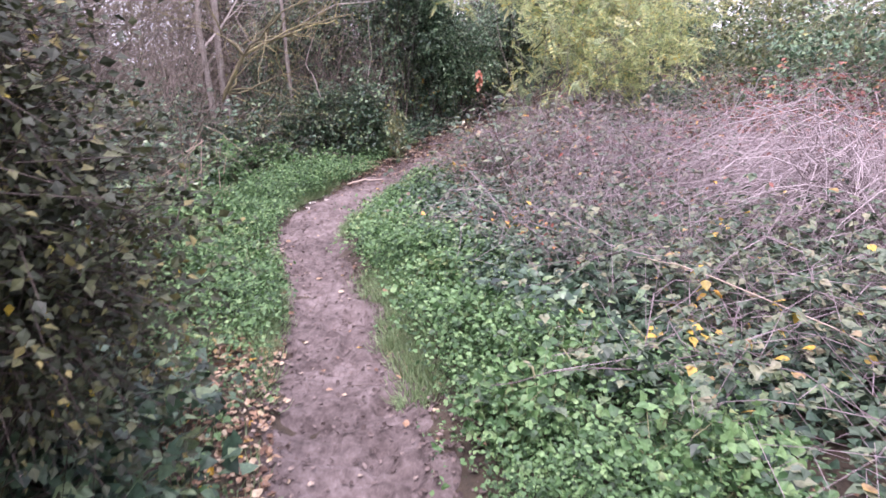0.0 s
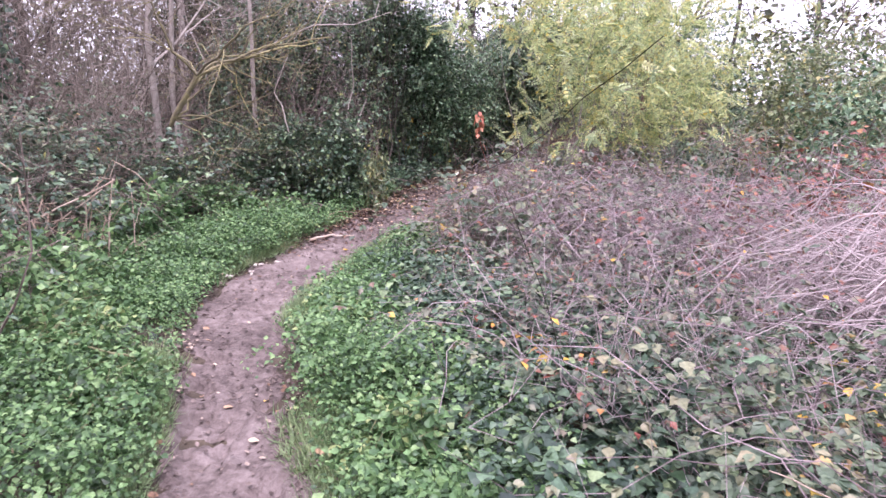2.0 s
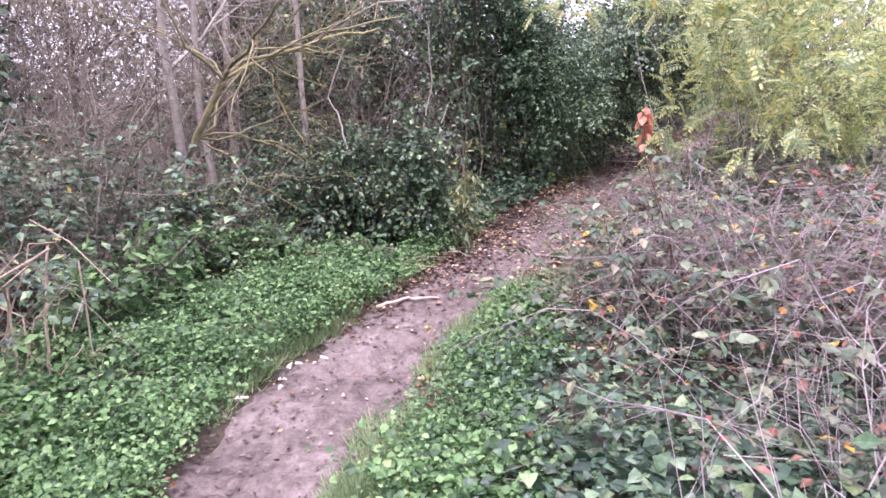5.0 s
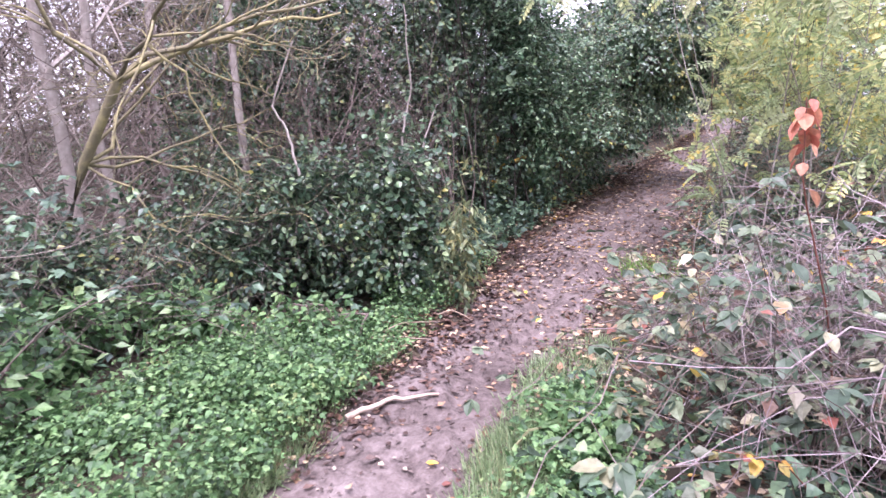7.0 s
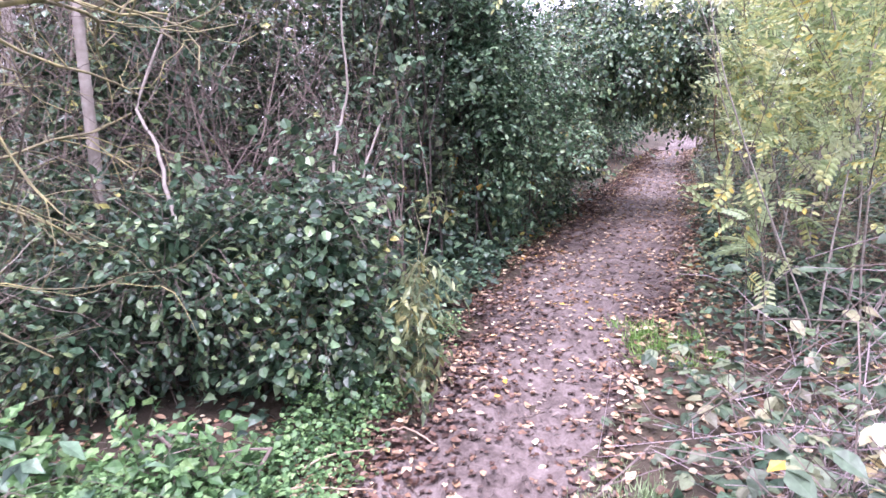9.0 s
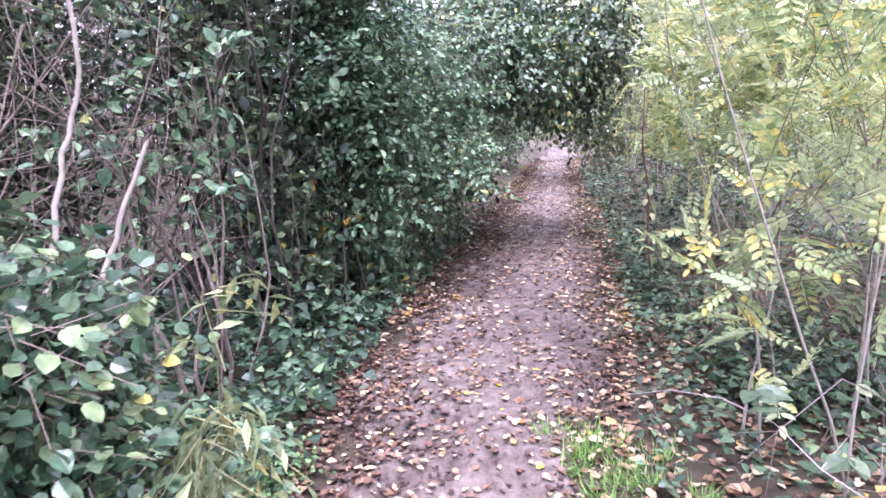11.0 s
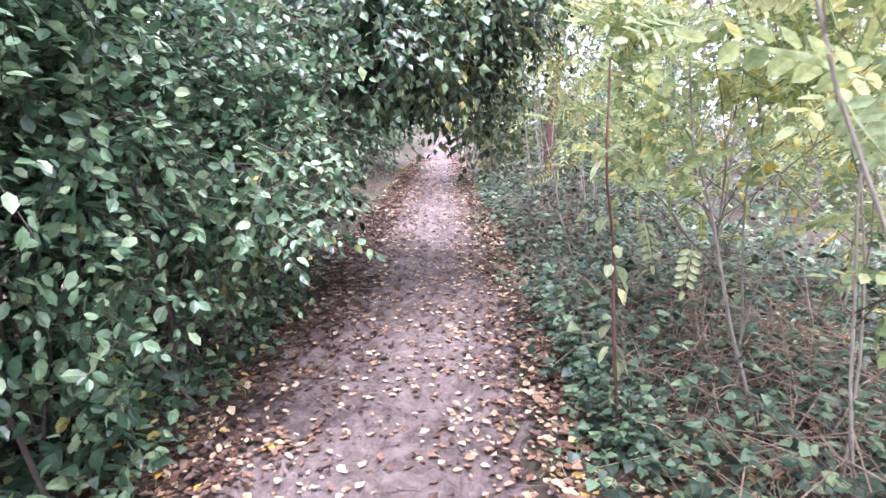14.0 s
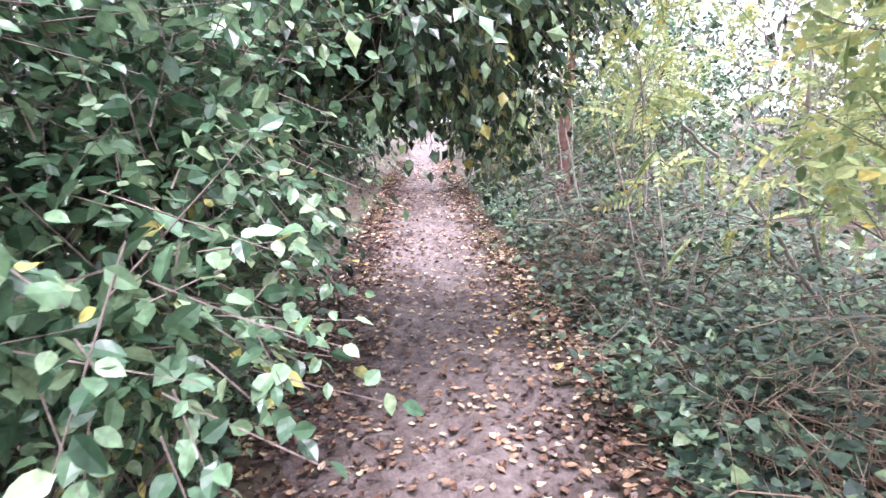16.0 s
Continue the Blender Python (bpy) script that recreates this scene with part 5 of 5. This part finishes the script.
def far_wood(name, n, ring, seed, mat, size, tall, label):
    """Distant woodland all round the place, open where the path leaves."""
    r = rng(seed)
    a = r.random(n) * 6.283
    d = ring[0] + (ring[1] - ring[0]) * r.random(n)
    x, y = 1 + d * np.cos(a), 10 + d * np.sin(a)
    u, w = off(x, y)
    z = land(x, y) + tall * r.random(n) ** 1.5 * (.35 + .9 * vnoise(x, y, .22, seed))
    keep = (np.abs(u) > 2.2) | (y < 0) | (y > 44)
    keep &= ~((x > .23 * y) & (x < .41 * y) & (y > 13) & (z > 1.5 + .02 * y))
    p = np.stack([x, y, z], -1)[keep]
    m = len(p)
    lg = Geo()
    lg.leaves(SPECK, p, rand_dirs(r, m), UP + .7 * r.normal(size=(m, 3)), size * (.6 + .8 * r.random(m)))
    return tagged(part(name, lg, mat), label, "woodland", kind="stuff")


far_wood("far_wood", 24000, (13, 26), 401, M_EVER, .16, 4.0, "distant wood of dark green scrub")
far_wood("far_wood", 28000, (14, 30), 403, M_LIMED, .16, 4.5, "distant wood of yellowing scrub")
far_wood("far_wood", 24000, (28, 70), 402, M_OLIVE, .4, 6.0, "far wood of brownish green trees")


def far_twigs(name, n, ring, seed, mat, tall, label, west=99):
    """The haze of bare twigs of leafless trees further off."""
    r = rng(seed)
    a = r.random(n) * 6.283
    d = ring[0] + (ring[1] - ring[0]) * r.random(n)
    x, y = 1 + d * np.cos(a), 10 + d * np.sin(a)
    u, w = off(x, y)
    keep = (np.abs(u) > 3.4) & ((y > -9) | (np.hypot(x, y) > 6)) & (np.hypot(x, y) > 4.5) & (x < west - .12 * np.maximum(13 - y, 0)) & (vnoise(x, y, .25, seed) > .25) & ~((x > .23 * y) & (x < .45 * y) & (y > 13))
    x, y = x[keep], y[keep]
    m = len(x)
    p = np.stack([x, y, land(x, y) + tall * r.random(m)], -1)
    dd = unit(rand_dirs(r, m) * np.array([1, 1, .8]) + UP * .7)
    ln = (.5 + 1.1 * r.random(m))[:, None]
    g = Geo()
    g.tubes(np.stack([p, p + dd * ln], 1), np.array([[.008, .003]]) * (.6 + r.random(m))[:, None], 3)
    return tagged(part(name, g, mat), label, "woodland", kind="stuff")


far_twigs("far_branches", 20000, (9, 24), 405, M_GREYTWIG, 6.0, "bare grey-brown branches of the wood around")
far_twigs("far_branches", 46000, (6.5, 15), 406, M_GREYTWIG, 5.0, "dense bare twigs of the thicket behind the brambles", -1.2)
far_wood("far_wood", 26000, (14, 26), 404, M_OLIVE, .28, 7.5, "brownish thicket of leafless trees and scrub")


def twig_thicket(name, x, y, rx, ry, h, n, seed, mat, label, radius=.011):
    """Fine bare twigs grown together."""
    r = rng(seed)
    ob = thing(name, x, y, label, "thicket")
    for _ in range(n):
        b = (x + rx * r.normal() * .5, y + ry * r.normal() * .5)
        a = r.random() * 6.283
        mine = []
        limbs(r, (*b, float(land(*b)) - .03), (.5 * math.cos(a), .5 * math.sin(a), 1), h * (.5 + .6 * r.random()), radius, 2, 5, .16, .05, mine, 6)
        mine = [a for a in mine if clear_of_path(a[0], .4).all()]
        if mine:
            part("shoot", limb_geo(mine, 3), mat, ob, kind="stuff")
    return ob


for x, y, rx, h, n, sd, mt in ((-4.8, 11.2, 1.5, 3.2, 16, 501, M_GREYTWIG), (-6.6, 9.6, 1.5, 3.2, 16, 502, M_GREYTWIG), (-3.4, 12.0, 1.4, 3.4, 18, 503, M_TWIG), (-1.6, 11.4, 1.1, 2.2, 20, 504, M_TWIG), (-2.7, 11.7, .9, 2.4, 16, 521, M_TWIG), (-.7, 12.3, .7, 2.2, 12, 522, M_DARKBARK),
                               (-5.5, 14.5, 2.0, 4.5, 16, 505, M_GREYTWIG), (-8.5, 12.0, 2.0, 4.5, 16, 506, M_GREYTWIG), (-1.5, 15.5, 2, 4.5, 14, 507, M_TWIG), (6.0, 8.6, 1.4, 2.0, 14, 508, M_GREYTWIG), (5.2, 4.2, 1.2, 1.3, 12, 509, M_CANE),
                               (-4.6, 4.4, 1.2, 2.3, 12, 510, M_TWIG), (-7, 5, 2, 3.5, 14, 511, M_GREYTWIG), (-1.9, 2.3, .5, 2.3, 14, 512, M_DARKBARK), (-3.6, 8.9, .9, 2.0, 14, 517, M_GREYTWIG), (-4.2, 7.6, .9, 1.8, 12, 518, M_GREYTWIG), (-4.0, 15.5, 2, 6.5, 14, 519, M_GREYTWIG), (-3.0, 4.2, .9, 1.7, 10, 520, M_TWIG), (-2.3, 17.5, 2.2, 5.5, 14, 513, M_GREYTWIG), (-7.0, 17.5, 2.4, 6, 14, 514, M_GREYTWIG),
                               (.4, 20.8, 1.2, 5, 10, 515, M_TWIG), (-11, 9, 2.4, 5.5, 14, 516, M_GREYTWIG)):
    twig_thicket("bare_thicket", x, y, rx, rx, h, n, sd, mt, "thicket of fine bare grey-brown twigs", .006 if sd == 512 else .010)


# ---- single sticks, stalks and litter ----
def gl(x, y, up=.01):
    return float(on_path(np.array(x), np.array(y))) + up


for pts, r0, r1 in (([(-3.5, 6.45, .28), (-2.95, 6.6, .55), (-2.52, 6.75, .79)], .010, .007), ([(-3.6, 6.6, .2), (-3.0, 6.65, .42), (-2.6, 6.7, .72)], .008, .005),
                    ([(-2.62, 6.72, -.05), (-2.6, 6.74, .4), (-2.55, 6.78, .8)], .009, .006), ([(-2.78, 6.7, -.05), (-2.75, 6.72, .6)], .008, .006),
                    ([(-2.95, 6.65, -.05), (-2.9, 6.62, .55)], .008, .005), ([(-2.45, 6.85, -.05), (-2.42, 6.8, .72)], .006, .004), ([(-3.1, 6.7, -.05), (-3.2, 6.6, .5)], .007, .005)):
    stick("broken_stalk", pts, r0, r1, M_WOOD, "broken dry brown stalk at the thicket's edge", "stalk")
stick("fallen_branch", [(-1.32, 8.42, gl(-1.32, 8.42)), (-1.12, 8.56, gl(-1.12, 8.56, .025)), (-.88, 8.66, gl(-.88, 8.66, .012))], .016, .007, M_WOOD, "pale barkless branch lying on the mud", "branch")
stick("dead_branch", [(-1.87, 9.95, .6), (-1.87, 10.0, 1.0), (-1.98, 10.15, 1.3), (-2.12, 10.3, 1.5), (-1.95, 10.4, 1.95)], .012, .006, M_PALE, "bare grey dead branch sticking out of the ivy", "branch")
stick("dead_branch", [(-1.25, 10.5, .9), (-1.19, 10.58, 1.31), (-1.12, 10.6, 1.6), (-1.15, 10.6, 2.2)], .010, .005, M_PALE, "bare grey dead branch sticking out of the ivy", "branch")
stick("dead_branch", [(-1.12, 10.5, .9), (-1.05, 10.55, 1.15), (-.93, 10.58, 1.46)], .010, .006, M_PALE, "snapped grey branch stub above the ivy", "branch")
stick("fallen_twig", [(1.85, 15.3, gl(1.85, 15.3)), (2.15, 15.6, gl(2.15, 15.6, .015)), (2.25, 15.75, gl(2.25, 15.75))], .008, .004, M_TWIG, "thin twig lying on the muddy path", "twig")
stick("bramble_cane", [(2.3, 2.1, .05), (1.6, 2.5, .40), (1.15, 3.0, .52), (1.0, 3.3, .48)], .0045, .002, M_WOOD, "long pale bramble cane arching over ivy", "cane")
stick("leaning_stem", [(4.6, 14.5, .2), (3.9, 14.45, .9), (3.4, 14.4, 1.3), (3.0, 14.3, 1.5)], .016, .007, M_PALE, "leaning grey-brown stem in the undergrowth", "stem")
stick("leaning_stem", [(4.9, 14.7, .2), (4.3, 14.6, 1.1), (4.15, 14.5, 1.6), (4.2, 14.5, 2.8)], .018, .01, M_PALE, "grey-brown sapling stem in the undergrowth", "stem")
r = rng(700)
for _ in range(11):
    x, y = -1.58 + .16 * r.normal(), 7.4 + .22 * r.normal()
    a, ln = r.random() * 6.283, .03 + .06 * r.random()
    stick("wood_chip", [(x, y, gl(x, y)), (x + ln * math.cos(a), y + ln * math.sin(a), gl(x, y, .014))], .011, .006, M_CHIP, "pale chip of wood lying on the mud", "wood chip", 5)
for _ in range(34):
    y = 2 + 13 * r.random()
    x = float(np.interp(y, _Y, _CX)) + (r.random() - .5) * .8 * float(np.interp(y, _Y, _CW))
    a, ln = r.random() * 6.283, .08 + .16 * r.random()
    x2, y2 = x + ln * math.cos(a), y + ln * math.sin(a)
    stick("small_twig", [(x, y, gl(x, y, .004)), ((x + x2) / 2 + .01, (y + y2) / 2, gl((x + x2) / 2, (y + y2) / 2, .008)), (x2, y2, gl(x2, y2, .004))], .003, .0018, M_TWIG, "thin dark twig trodden into the path", "twig", 4)

# ---- fallen leaves that lie singly on the path ----
k = 300
y = 9.6 + 6.5 * r.random(k)
half = np.interp(y, _Y, _CW) / 2
x = np.interp(y, _Y, _CX) + (r.random(k) * 2 - 1) * half * 1.05
a = r.random(k) * 6.283
leaf_parts(footpath, r, CURL, np.stack([x, y, on_path(x, y) + .006], -1), np.stack([np.cos(a), np.sin(a), .15 * r.normal(size=k)], -1), UP + .2 * r.normal(size=(k, 3)), .042, M_LITTER_P, "fallen_leaf")
